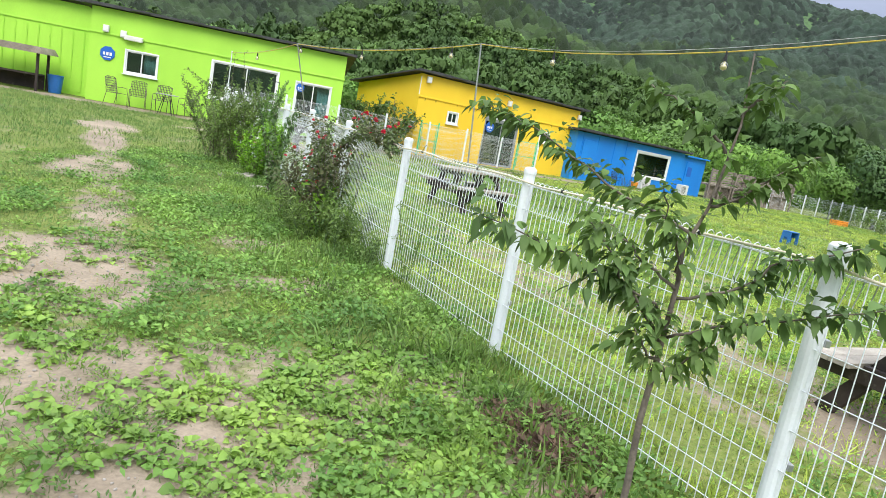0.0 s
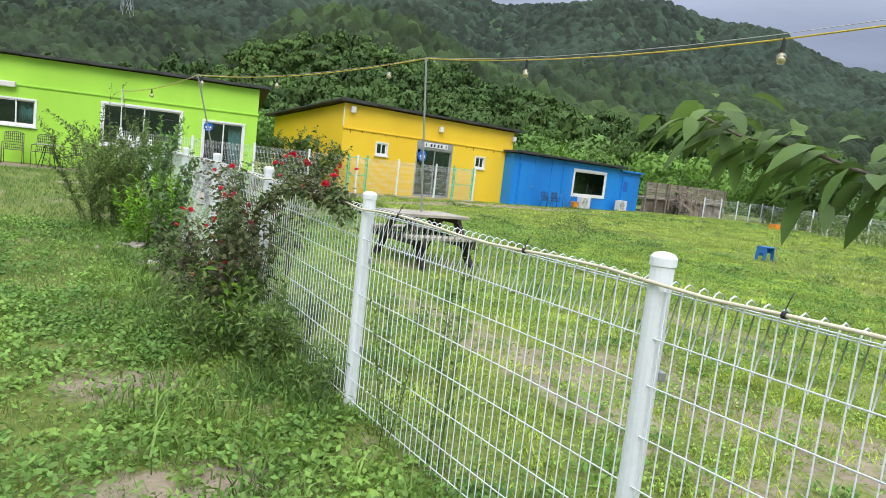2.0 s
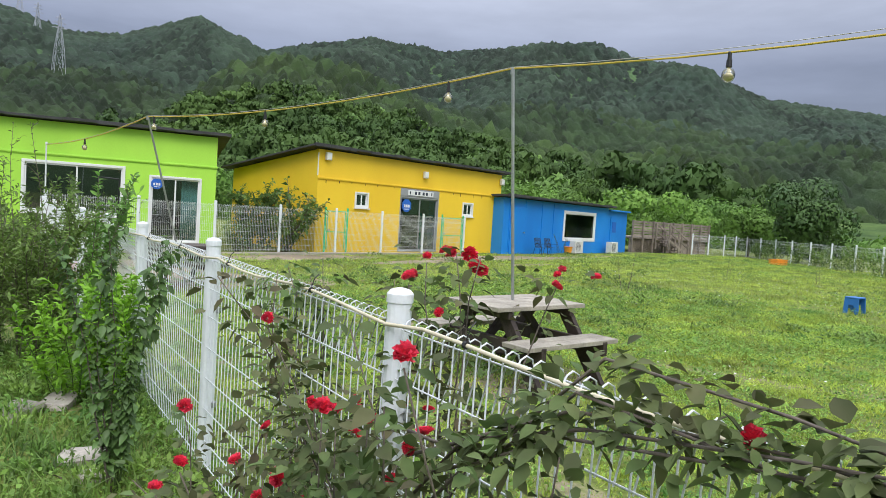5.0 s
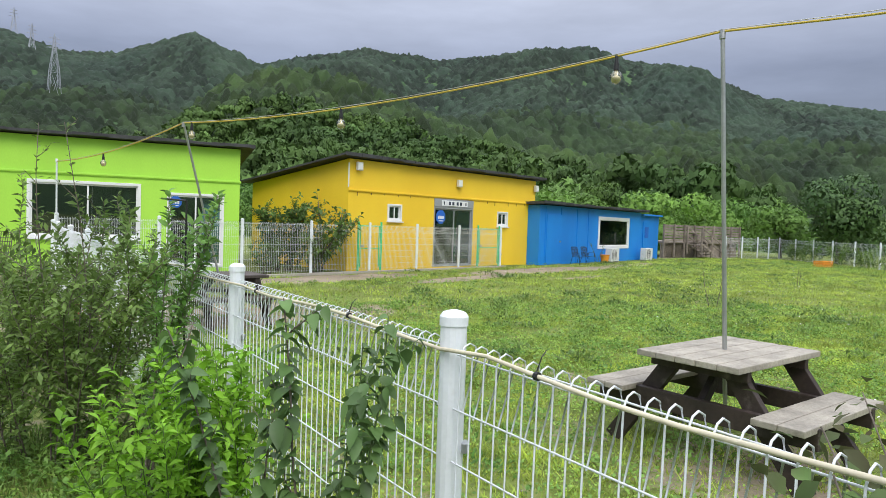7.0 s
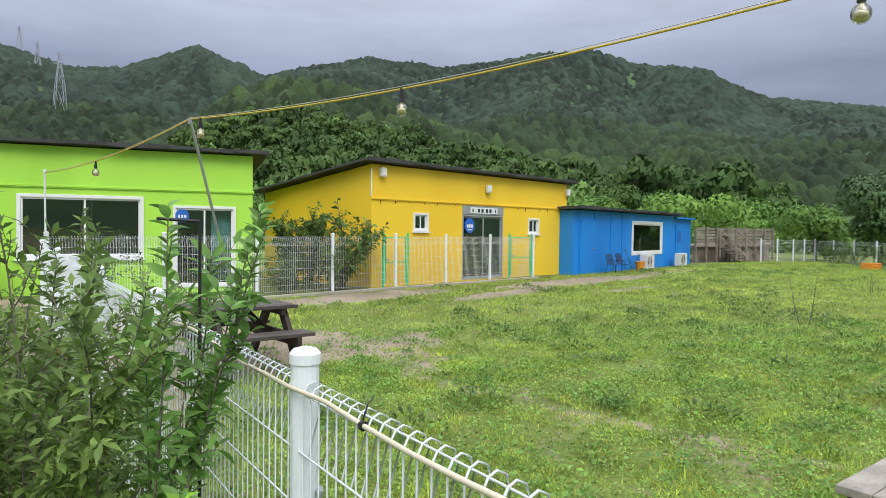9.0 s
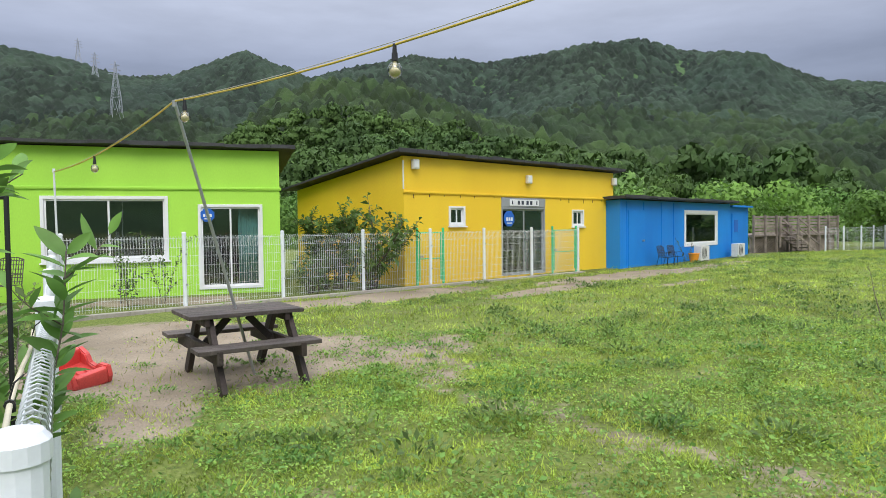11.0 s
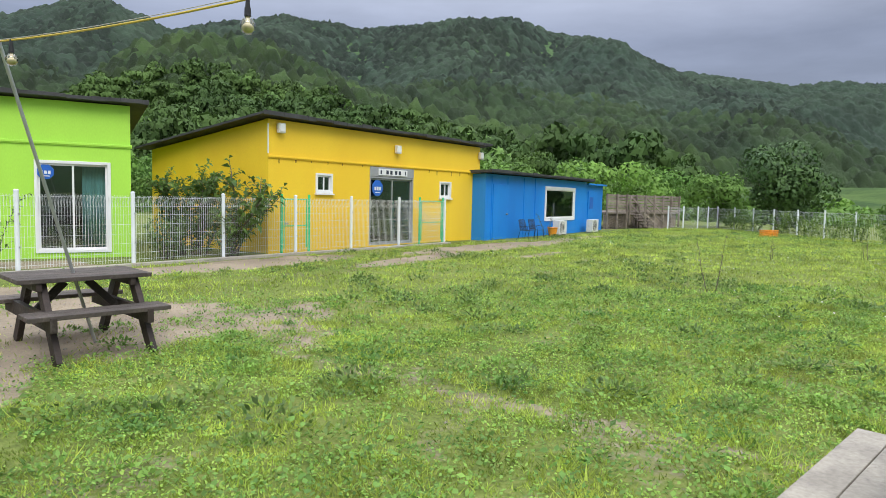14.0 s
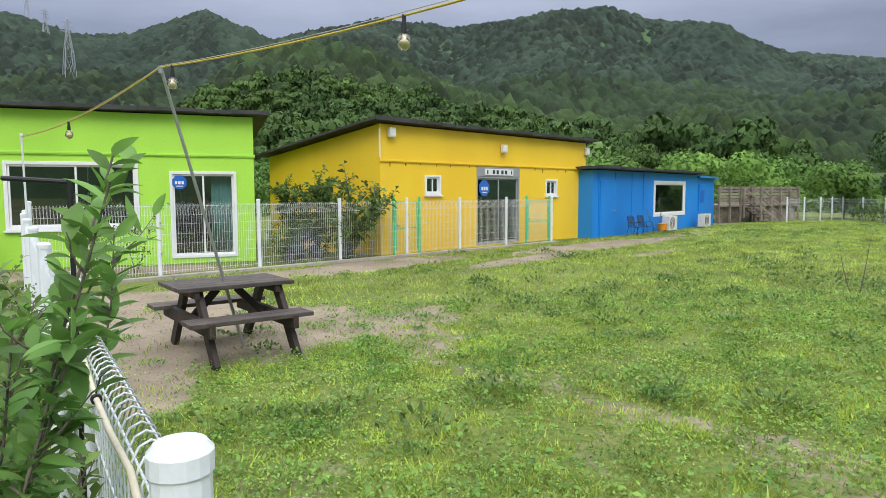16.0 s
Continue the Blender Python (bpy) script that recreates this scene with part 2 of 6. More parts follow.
def tube(bm, pts, r, sides=6, taper=None):
    """A bent pipe along pts."""
    pts = [Vector(p) for p in pts]
    rings = []
    for i, p in enumerate(pts):
        d = (pts[min(i + 1, len(pts) - 1)] - pts[max(i - 1, 0)]).normalized()
        q = d.to_track_quat("Z", "Y").to_matrix()
        rr = r if taper is None else r + (taper - r) * i / (len(pts) - 1)
        rings.append([bm.verts.new(p + q @ Vector((rr * math.cos(k * 2 * math.pi / sides), rr * math.sin(k * 2 * math.pi / sides), 0))) for k in range(sides)])
    for a, b in zip(rings, rings[1:]):
        for k in range(sides):
            bm.faces.new((a[k], a[(k + 1) % sides], b[(k + 1) % sides], b[k]))
    bm.faces.new(rings[0][::-1])
    bm.faces.new(rings[-1])


def prism(bm, pts, y0, y1, axis="y"):
    """A solid with the outline pts (in x and z) between y0 and y1."""
    def put(p, y):
        return (p[0], y, p[1]) if axis == "y" else (y, p[0], p[1])
    a = [bm.verts.new(put(p, y0)) for p in pts]
    b = [bm.verts.new(put(p, y1)) for p in pts]
    bm.faces.new(a)
    bm.faces.new(b[::-1])
    for i in range(len(pts)):
        j = (i + 1) % len(pts)
        bm.faces.new((a[j], a[i], b[i], b[j]))
    bmesh.ops.recalc_face_normals(bm, faces=bm.faces)


def mesh_of(name, bm, mat, smooth=False):
    me = bpy.data.meshes.new(name)
    bm.to_mesh(me)
    bm.free()
    me.materials.append(mat)
    if smooth:
        me.polygons.foreach_set("use_smooth", [True] * len(me.polygons))
    return me


def part(name, bm, mat, parent, label="", at=None, smooth=False):
    ob = new(name, mesh_of(name, bm, mat, smooth))
    ob.parent = parent
    if at is not None:
        ob.matrix_basis = at
    return tagged(ob, label)


def share(name, me, parent, at):
    ob = new(name, me)
    ob.parent = parent
    ob.matrix_basis = at
    return ob


def thing(name, m, label, category, group="", kind=""):
    ob = new(name)
    ob.empty_display_size = 0.2
    ob.matrix_basis = m
    return tagged(ob, label, category, group, kind)


def soup(name, verts, faces_n, mat, smooth=False, normals=None, tint=None):
    """One mesh from an array of corners, every faces_n corners being a face."""
    me = bpy.data.meshes.new(name)
    verts = np.asarray(verts, np.float32).reshape(-1, 3)
    nv, nf = len(verts), len(verts) // faces_n
    me.vertices.add(nv)
    me.vertices.foreach_set("co", verts.ravel())
    me.loops.add(nv)
    me.loops.foreach_set("vertex_index", np.arange(nv, dtype=np.int32))
    me.polygons.add(nf)
    me.polygons.foreach_set("loop_start", np.arange(0, nv, faces_n, dtype=np.int32))
    if tint is not None:
        at = me.attributes.new("tint", "FLOAT", "POINT")
        at.data.foreach_set("value", np.asarray(tint, np.float32).ravel())
    me.update(calc_edges=True)
    if normals is not None:
        me.polygons.foreach_set("use_smooth", np.ones(nf, bool))
        me.normals_split_custom_set(np.asarray(normals, np.float32).reshape(-1, 3))
    me.materials.append(mat)
    return me


def indexed(name, verts, faces, mat, smooth=True):
    """One mesh from an array of points and an array of faces with equally many corners."""
    me = bpy.data.meshes.new(name)
    verts, faces = np.asarray(verts, np.float32), np.asarray(faces, np.int32)
    k = faces.shape[1]
    me.vertices.add(len(verts))
    me.vertices.foreach_set("co", verts.ravel())
    me.loops.add(faces.size)
    me.loops.foreach_set("vertex_index", faces.ravel())
    me.polygons.add(len(faces))
    me.polygons.foreach_set("loop_start", np.arange(0, faces.size, k, dtype=np.int32))
    me.update(calc_edges=True)
    if smooth:
        me.polygons.foreach_set("use_smooth", np.ones(len(faces), bool))
    me.materials.append(mat)
    return me


RNG = np.random.default_rng(7)
LAT = np.random.default_rng(3).random((256, 256))


def vnoise(x, y, size):
    """Smooth value noise, 0 to 1, with cells of that size."""
    x, y = np.asarray(x, float) / size + 100, np.asarray(y, float) / size + 100
    i, j = np.floor(x).astype(int), np.floor(y).astype(int)
    fx, fy = x - i, y - j
    fx, fy = fx * fx * (3 - 2 * fx), fy * fy * (3 - 2 * fy)
    a, b, c, d = LAT[i % 256, j % 256], LAT[(i + 1) % 256, j % 256], LAT[i % 256, (j + 1) % 256], LAT[(i + 1) % 256, (j + 1) % 256]
    return (a * (1 - fx) + b * fx) * (1 - fy) + (c * (1 - fx) + d * fx) * fy


def smooth(x, a, b):
    t = np.clip((np.asarray(x, float) - a) / (b - a), 0, 1)
    return t * t * (3 - 2 * t)


def ground_z(x, y):
    """The ground's height: a slight rise away from the walk's start."""
    return 0.12 * smooth(y, 1, 9) + 0.08 * smooth(y, 15, 26) + 0.03 * (vnoise(x, y, 2.3) - 0.5) + 0.02 * (vnoise(x, y, 0.7) - 0.5)


def gz(x, y):
    return float(ground_z(np.array([x]), np.array([y]))[0])


def facade(a, d, u):
    """The pose whose x runs along a wall that turns a degrees, d from the origin, starting u along it."""
    ca, sa = math.cos(radians(a)), math.sin(radians(a))
    return pose(u * ca - d * sa, u * sa + d * ca, 0, 0, 0, a)


# ---- ground ----
PATCHES = (  # bare ground: x, y, half lengths, turn, strength
    (-4.2, 18.4, 2.6, 2.0, 20, 1.0), (-4.5, 16.1, 0.5, 1.3, 15, 0.62), (-6.5, 20.4, 2.2, 0.9, 37, 0.9), (-2.9, 24.3, 3.6, 0.75, 37, 1.0), (1.4, 25.5, 2.8, 0.42, 40, 0.8),
    (4.9, 29.3, 4.4, 0.9, 39, 1.0), (5.0, 26.4, 1.6, 0.3, 40, 0.5), (9.8, 33.5, 3.5, 0.6, 41, 0.5), (-1.75, 3.0, 0.65, 0.6, 20, 0.8), (-1.1, 1.2, 1.6, 0.8, 0, 0.9), (-0.7, 2.3, 0.5, 0.4, 0, 0.75),
    (-2.35, 4.5, 0.6, 1.1, 15, 0.72), (-3.0, 4.6, 0.5, 0.7, 0, 0.7), (-1.75, 6.2, 0.5, 0.28, 10, 0.5), (-1.18, 5.05, 0.42, 0.25, 12, 0.5), (-4.9, 9.0, 0.55, 1.3, 25, 0.8), (-3.5, 6.7, 0.3, 2.0, 29, 0.62), (-6.6, 12.4, 0.4, 3.4, 28, 0.66), (-8.3, 15.7, 0.7, 2.0, 25, 0.8), (-11.5, 23.2, 6.5, 0.9, 14, 0.95),
    (0.35, 11.7, 1.0, 0.6, 29, 0.42), (-0.6, 14.9, 3.4, 0.16, -50, 0.42), (2.6, 12.2, 2.2, 0.16, -36, 0.38), (1.5, 5.4, 0.18, 4.2, 27, 0.42), (0.35, 3.3, 0.22, 1.0, 27, 0.6),
    (2.3, 6.3, 0.8, 2.8, 27, 0.40), (0.75, 7.6, 0.35, 2.2, 27, 0.42), (3.5, 4.3, 1.3, 1.0, 28, 0.6), (3.2, 9.0, 0.5, 1.6, 20, 0.38))


def bare(x, y):
    """How bare the ground is, 0 (closed turf) to 1 (sandy soil)."""
    b = np.zeros_like(x)
    wob = (vnoise(x, y, 0.9) - 0.5) * 0.9 + (vnoise(x, y, 0.32) - 0.5) * 0.7
    for px, py, a, c, turn, k in PATCHES:
        ct, st = math.cos(radians(turn)), math.sin(radians(turn))
        u, v = ((x - px) * ct + (y - py) * st) / a, (-(x - px) * st + (y - py) * ct) / c
        b = np.maximum(b, k * (1 - smooth(np.sqrt(u * u + v * v) + wob * 0.55, 0.6, 1.15)))
    sprinkle = smooth(vnoise(x + 40, y, 1.4) * 0.45 + vnoise(x, y + 9, 0.35) * 0.55, 0.60, 0.74) * 0.27
    start = 1 - smooth(y, 3.0, 7.0)
    start *= 1 - smooth(x, -0.5, 0.6)
    return np.clip(np.maximum(b, sprinkle) + 0.5 * start * smooth(vnoise(x, y + 30, 0.8) * 0.7 + vnoise(x + 11, y, 0.3) * 0.3, 0.38, 0.6), 0, 1)


def ground_material():
    m = material("turf_and_soil", (0.345, 0.282, 0.205), 0.95, 0.18, 1.2, 45, 0.8, col2=(0.245, 0.197, 0.142), dirt=(0.22, 0.18, 0.13), spec=0.2)
    n, l = m.node_tree.nodes, m.node_tree.links
    b = n["Principled BSDF"]
    soil = b.inputs["Base Color"].links[0].from_socket
    tc = n.new("ShaderNodeTexCoord")
    g1 = n.new("ShaderNodeTexNoise")
    g1.inputs["Scale"].default_value, g1.inputs["Detail"].default_value, g1.inputs["Roughness"].default_value = 0.35, 8, 0.7
    l.new(tc.outputs["Object"], g1.inputs["Vector"])
    r = n.new("ShaderNodeValToRGB")
    e = r.color_ramp.elements
    e[0].position, e[0].color = 0.36, (0.052, 0.058, 0.022, 1)
    e[1].position, e[1].color = 0.52, (0.165, 0.215, 0.045, 1)
    e2 = e.new(0.70)
    e2.color = (0.33, 0.26, 0.13, 1)
    g3 = n.new("ShaderNodeTexNoise")
    g3.inputs["Scale"].default_value, g3.inputs["Detail"].default_value, g3.inputs["Roughness"].default_value = 17, 7, 0.8
    l.new(tc.outputs["Object"], g3.inputs["Vector"])
    av = n.new("ShaderNodeMixRGB")
    av.inputs["Fac"].default_value = 0.68
    l.new(g1.outputs[0], av.inputs["Color1"])
    l.new(g3.outputs[0], av.inputs["Color2"])
    l.new(av.outputs[0], r.inputs[0])
    at = n.new("ShaderNodeAttribute")
    at.attribute_name = "bare"
    g2 = n.new("ShaderNodeTexNoise")
    g2.inputs["Scale"].default_value, g2.inputs["Detail"].default_value, g2.inputs["Roughness"].default_value = 9, 6, 0.7
    l.new(tc.outputs["Object"], g2.inputs["Vector"])
    ad = n.new("ShaderNodeMath")
    ad.operation = "ADD"
    l.new(at.outputs["Fac"], ad.inputs[0])
    l.new(g2.outputs[0], ad.inputs[1])
    mr = n.new("ShaderNodeMapRange")
    mr.inputs["From Min"].default_value, mr.inputs["From Max"].default_value = 0.72, 0.95
    l.new(ad.outputs[0], mr.inputs["Value"])
    mx = n.new("ShaderNodeMixRGB")
    l.new(mr.outputs[0], mx.inputs["Fac"])
    l.new(r.outputs[0], mx.inputs["Color1"])
    l.new(soil, mx.inputs["Color2"])
    l.new(mx.outputs[0], b.inputs["Base Color"])
    return m


def axis(lo, hi, step, far):
    inner = list(np.arange(lo, hi + 1e-6, step))
    out, d = [], step
    p = 0.0
    while p < far:
        d *= 1.35
        p += d
        out.append(p)
    return np.array([lo - q for q in out[::-1]] + inner + [hi + q for q in out])


gx, gy = axis(-16, 26, 0.2, 1500), axis(-3, 44, 0.2, 1500)
GX, GY = np.meshgrid(gx, gy, indexing="ij")
GZ = ground_z(GX, GY)
nx, ny = GX.shape
idx = np.arange(nx * ny).reshape(nx, ny)
quads = np.stack([idx[:-1, :-1], idx[1:, :-1], idx[1:, 1:], idx[:-1, 1:]], -1).reshape(-1, 4)
gme = indexed("ground", np.stack([GX, GY, GZ], -1).reshape(-1, 3), quads, ground_material())
att = gme.attributes.new("bare", "FLOAT", "POINT")
att.data.foreach_set("value", bare(GX.ravel(), GY.ravel()).astype(np.float32))
ground = tagged(new("ground", gme), "green turf with trodden sandy patches", "ground", kind="structure")

# ---- hills round the valley ----
RIDGE = ((-180, 6), (-90, 9), (-60, 12), (-40, 13.5), (-28, 13.2), (-24, 12.7), (-20.5, 12.0), (-16.8, 12.3), (-14.8, 13.0), (-11.1, 14.3), (-8.5, 13.4), (-6, 12.6), (-4, 13.3), (2.6, 14.5),
         (5, 14.0), (8.8, 13.8), (12.7, 14.3), (18, 14.9), (21.8, 14.5), (25, 13.3), (30.8, 12.7), (35, 10.8), (39, 10.1), (43.4, 9.2), (47, 9.3), (52, 8.6), (70, 7.5), (120, 5), (180, 6))
SPUR = ((-180, 0), (-40, 2), (-24, 4.5), (-13.8, 6.4), (-11.1, 8.6), (-8.3, 9.8), (-3.6, 10.2), (1.1, 10.0), (7.5, 9.3), (13.2, 8.3), (17.5, 7.5), (22.5, 6.8), (28.8, 5.6), (34.6, 4.4), (42, 3.0), (60, 2), (180, 0))
HUB = (-2.5, 9.5)


def hill_z(az, r):
    """The hills' height at an azimuth (degrees, clockwise from ahead) and a distance."""
    ridge = np.tan(np.radians(np.interp(az, *zip(*RIDGE)) - 0.55)) * 950 - 4
    spur = np.tan(np.radians(np.interp(az, *zip(*SPUR)) - 0.8)) * 330
    open_side = smooth(az, 30, 44)
    foot = 62 + 150 * open_side
    a = spur * smooth(r, foot, 345) * (1 - 0.45 * smooth(r, 345, 520))
    b = ridge * (smooth(r, 260, 960) ** 1.15)
    x, y = r * np.sin(np.radians(az)), r * np.cos(np.radians(az))
    rough = (vnoise(x, y, 90) - 0.5) * 40 * smooth(r, 120, 420) + (vnoise(x, y, 35) - 0.5) * 9 * smooth(r, 90, 260)
    return np.maximum(a, b) + rough * (1 - 0.95 * smooth(r, 700, 930)) - 6 * smooth(r, 960, 1300) - 0.5 + 0.5 * smooth(r, 55, 70)


ha, hr = np.arange(-180, 180.1, 1.5), np.concatenate([np.arange(56, 200, 8), np.arange(200, 1000, 22), np.arange(1000, 1500, 100)])
HA, HR = np.meshgrid(ha, hr, indexing="ij")
HZ = hill_z(HA, HR)
hv = np.stack([HUB[0] + HR * np.sin(np.radians(HA)), HUB[1] + HR * np.cos(np.radians(HA)), HZ], -1)
na, nr = HA.shape
hidx = np.arange(na * nr).reshape(na, nr)
hq = np.stack([hidx[:-1, :-1], hidx[:-1, 1:], hidx[1:, 1:], hidx[1:, :-1]], -1).reshape(-1, 4)[:, ::-1]
M_HILL = material("hillside_undergrowth", (0.085, 0.145, 0.062), 0.95, 0.25, 0.012, 0.3, 0.0, col2=(0.058, 0.104, 0.048), spec=0.1)
hills = tagged(new("backdrop", indexed("hills", hv.reshape(-1, 3), hq, M_HILL)), "forested hills rising round the valley", "hill", kind="structure")


ma, mr_ = np.arange(31, 75, 1.5), np.arange(58, 245, 6.0)
MA, MR = np.meshgrid(ma, mr_, indexing="ij")
MZ = 0.15 + 7.0 * smooth(MR, 62, 240) * smooth(MA, 33, 39) + (vnoise(MA * 3, MR, 14) - 0.5) * 0.8 * smooth(MR, 70, 100)
mv = np.stack([HUB[0] + MR * np.sin(np.radians(MA)), HUB[1] + MR * np.cos(np.radians(MA)), MZ], -1)
n0, n1 = MA.shape
mi = np.arange(n0 * n1).reshape(n0, n1)
mq = np.stack([mi[:-1, :-1], mi[1:, :-1], mi[1:, 1:], mi[:-1, 1:]], -1).reshape(-1, 4)[:, ::-1]
tagged(new("meadow", indexed("meadow", mv.reshape(-1, 3), mq, L_MEADOW)), "light green meadow rising to the wood's edge", "meadow", kind="structure")


# ---- houses ----
def pierced(bm, x0, x1, z0, z1, y0, y1, holes):
    """A wall from x0 to x1 with the holes (x0, x1, z0, z1) cut through it."""
    xs = sorted({x0, x1, *(h[0] for h in holes), *(h[1] for h in holes)})
    for a, b in zip(xs, xs[1:]):
        cuts = sorted((h[2], h[3]) for h in holes if h[0] <= a and b <= h[1])
        z = z0
        for c, d in cuts + [(z1, z1)]:
            if c - z > 1e-4:
                box(bm, ((a + b) / 2, (y0 + y1) / 2, (z + c) / 2), (b - a, y1 - y0, c - z))
            z = d
    bmesh.ops.remove_doubles(bm, verts=bm.verts, dist=1e-4)


def casement(house, name, x0, x1, z0, z1, splits, y=0.0, fr=0.055, mat=None, label="", sill=True, curtain=None):
    """A window or glazed door: outer frame, sash frames, panes."""
    mat = mat or M_PVC
    w = new(name)
    w.parent = house
    tagged(w, label)
    bm = bmesh.new()
    for c, s in (((x0 + fr / 2, (z0 + z1) / 2), (fr, z1 - z0)), ((x1 - fr / 2, (z0 + z1) / 2), (fr, z1 - z0)), (((x0 + x1) / 2, z0 + fr / 2), (x1 - x0 - 2 * fr, fr)), (((x0 + x1) / 2, z1 - fr / 2), (x1 - x0 - 2 * fr, fr))):
        box(bm, (c[0], y, c[1]), (s[0], 0.12, s[1]), 0.006)
    part("frame", bm, mat, w)
    xs = [x0 + fr] + list(splits) + [x1 - fr]
    for i, (a, b) in enumerate(zip(xs, xs[1:])):
        yy = y + (0.012 if i % 2 else -0.014)
        bm = bmesh.new()
        t = 0.04
        a2, b2 = a - (0.02 if i else 0), b + (0.02 if i < len(xs) - 2 else 0)
        for c, s in (((a2 + t / 2, (z0 + z1) / 2), (t, z1 - z0 - 2 * fr)), ((b2 - t / 2, (z0 + z1) / 2), (t, z1 - z0 - 2 * fr)), (((a2 + b2) / 2, z0 + fr + t / 2), (b2 - a2 - 2 * t, t)), (((a2 + b2) / 2, z1 - fr - t / 2), (b2 - a2 - 2 * t, t))):
            box(bm, (c[0], yy, c[1]), (s[0], 0.024, s[1]), 0.004)
        part("sash", bm, mat, w)
        bm = bmesh.new()
        box(bm, ((a2 + b2) / 2, yy, (z0 + z1) / 2), (b2 - a2 - 2 * t, 0.006, z1 - z0 - 2 * fr - 2 * t))
        p = part("pane", bm, M_GLASS, w)
        p.visible_shadow = False
    if sill:
        bm = bmesh.new()
        box(bm, ((x0 + x1) / 2, y - 0.05, z0 - 0.02), (x1 - x0 + 0.06, 0.12, 0.035), 0.006)
        part("sill", bm, mat, w)
    if curtain:
        bm = bmesh.new()
        n = 26
        top = [bm.verts.new((curtain[0] + (curtain[1] - curtain[0]) * k / n, y + 0.22 + 0.03 * math.sin(k * 1.9), z1 - 0.05)) for k in range(n + 1)]
        low = [bm.verts.new((v.co.x, y + 0.22 + (v.co.y - y - 0.22) * 1.3, z0 + 0.05)) for v in top]
        for k in range(n):
            bm.faces.new((top[k], top[k + 1], low[k + 1], low[k]))
        c = part("curtain", bm, M_CURTAIN, w, "pale teal curtain drawn aside", smooth=True)
        sol = c.modifiers.new("thick", "SOLIDIFY")
        sol.thickness = 0.004
    return w


def shell(house, L, D, hf, hb, z0, holes, paint, seam=2.35, thick=0.12, ribs_front=None):
    """Walls of a prefabricated house: front at y=0 with holes, a seam flashing, roof falling to the back, floor inside."""
    bm = bmesh.new()
    pierced(bm, 0, L, z0, hf, -0.0, thick, holes)
    part("wall", bm, paint, house)
    for x in (0, L - thick):
        bm = bmesh.new()
        prism(bm, [(thick, z0), (D, z0), (D, hb), (thick, hf - (hf - hb) * thick / D)], x, x + thick, "x")
        part("wall", bm, paint, house)
    bm = bmesh.new()
    box(bm, (L / 2, D - thick / 2, (z0 + hb) / 2), (L - 2 * thick, thick, hb - z0))
    part("wall", bm, paint, house)
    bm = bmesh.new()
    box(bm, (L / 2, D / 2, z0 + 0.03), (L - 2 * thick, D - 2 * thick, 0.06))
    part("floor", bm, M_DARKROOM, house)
    # added dark back sheet and ceiling, so the windows look into shade
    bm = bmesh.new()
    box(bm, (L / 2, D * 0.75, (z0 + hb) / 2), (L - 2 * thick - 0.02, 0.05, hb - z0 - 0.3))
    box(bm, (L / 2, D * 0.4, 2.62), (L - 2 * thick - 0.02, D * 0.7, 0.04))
    part("dark_backing", bm, M_DARKROOM, house)


def roof(house, L, D, hf, hb, over=(0.35, 0.35, 0.45, 0.3), th=0.055, sheet=True):
    l, r, f, b = over
    s = (hf - hb) / D
    bm = bmesh.new()
    prism(bm, [(-f, hf + s * f), (D + b, hb - s * b), (D + b, hb - s * b + th), (-f, hf + s * f + th)], -l, L + r, "x")
    ro = part("roof", bm, M_ROOF, house, "dark bitumen roof sheet with a frayed edge")
    if sheet:
        bm = bmesh.new()
        rr = random.Random(5)
        x = -l
        while x < L + r - 0.05:
            w = min(rr.uniform(0.25, 0.8), L + r - x)
            box(bm, (x + w / 2, -f - 0.012, hf + s * f + th - 0.03 + rr.uniform(-0.012, 0.012)), (w * 0.98, 0.02, 0.08 + rr.uniform(-0.02, 0.03)), 0.004)
            x += w
        part("edge_sheet", bm, M_ROOF, ro)
    return ro


def seam_strip(house, x0, x1, z, y=-0.02, mat=None, n=0):
    bm = bmesh.new()
    box(bm, ((x0 + x1) / 2, y, z), (x1 - x0, 0.045, 0.05), 0.008)
    box(bm, ((x0 + x1) / 2, y + 0.006, z - 0.034), (x1 - x0, 0.03, 0.018))
    part("flashing", bm, mat, house)


def flood_lamp(house, x, z, y=-0.12):
    bm = bmesh.new()
    box(bm, (x, y + 0.04, z), (0.20, 0.11, 0.24), 0.02)
    lamp = part("wall_lamp", bm, M_AC, house, "off-white floodlight with a small bracket")
    bm = bmesh.new()
    box(bm, (x, y - 0.02, z), (0.15, 0.014, 0.17), 0.004)
    part("lens", bm, M_SIGNWHITE, lamp)


def lettering(text, size, mat, name="lettering", extrude=0.003):
    cu = bpy.data.curves.new(name, "FONT")
    cu.body, cu.size, cu.extrude, cu.align_x, cu.align_y = text, size, extrude, "CENTER", "CENTER"
    ob = bpy.data.objects.new(name, cu)
    me = bpy.data.meshes.new_from_object(ob)
    bpy.data.objects.remove(ob)
    me.materials.append(mat)
    return me


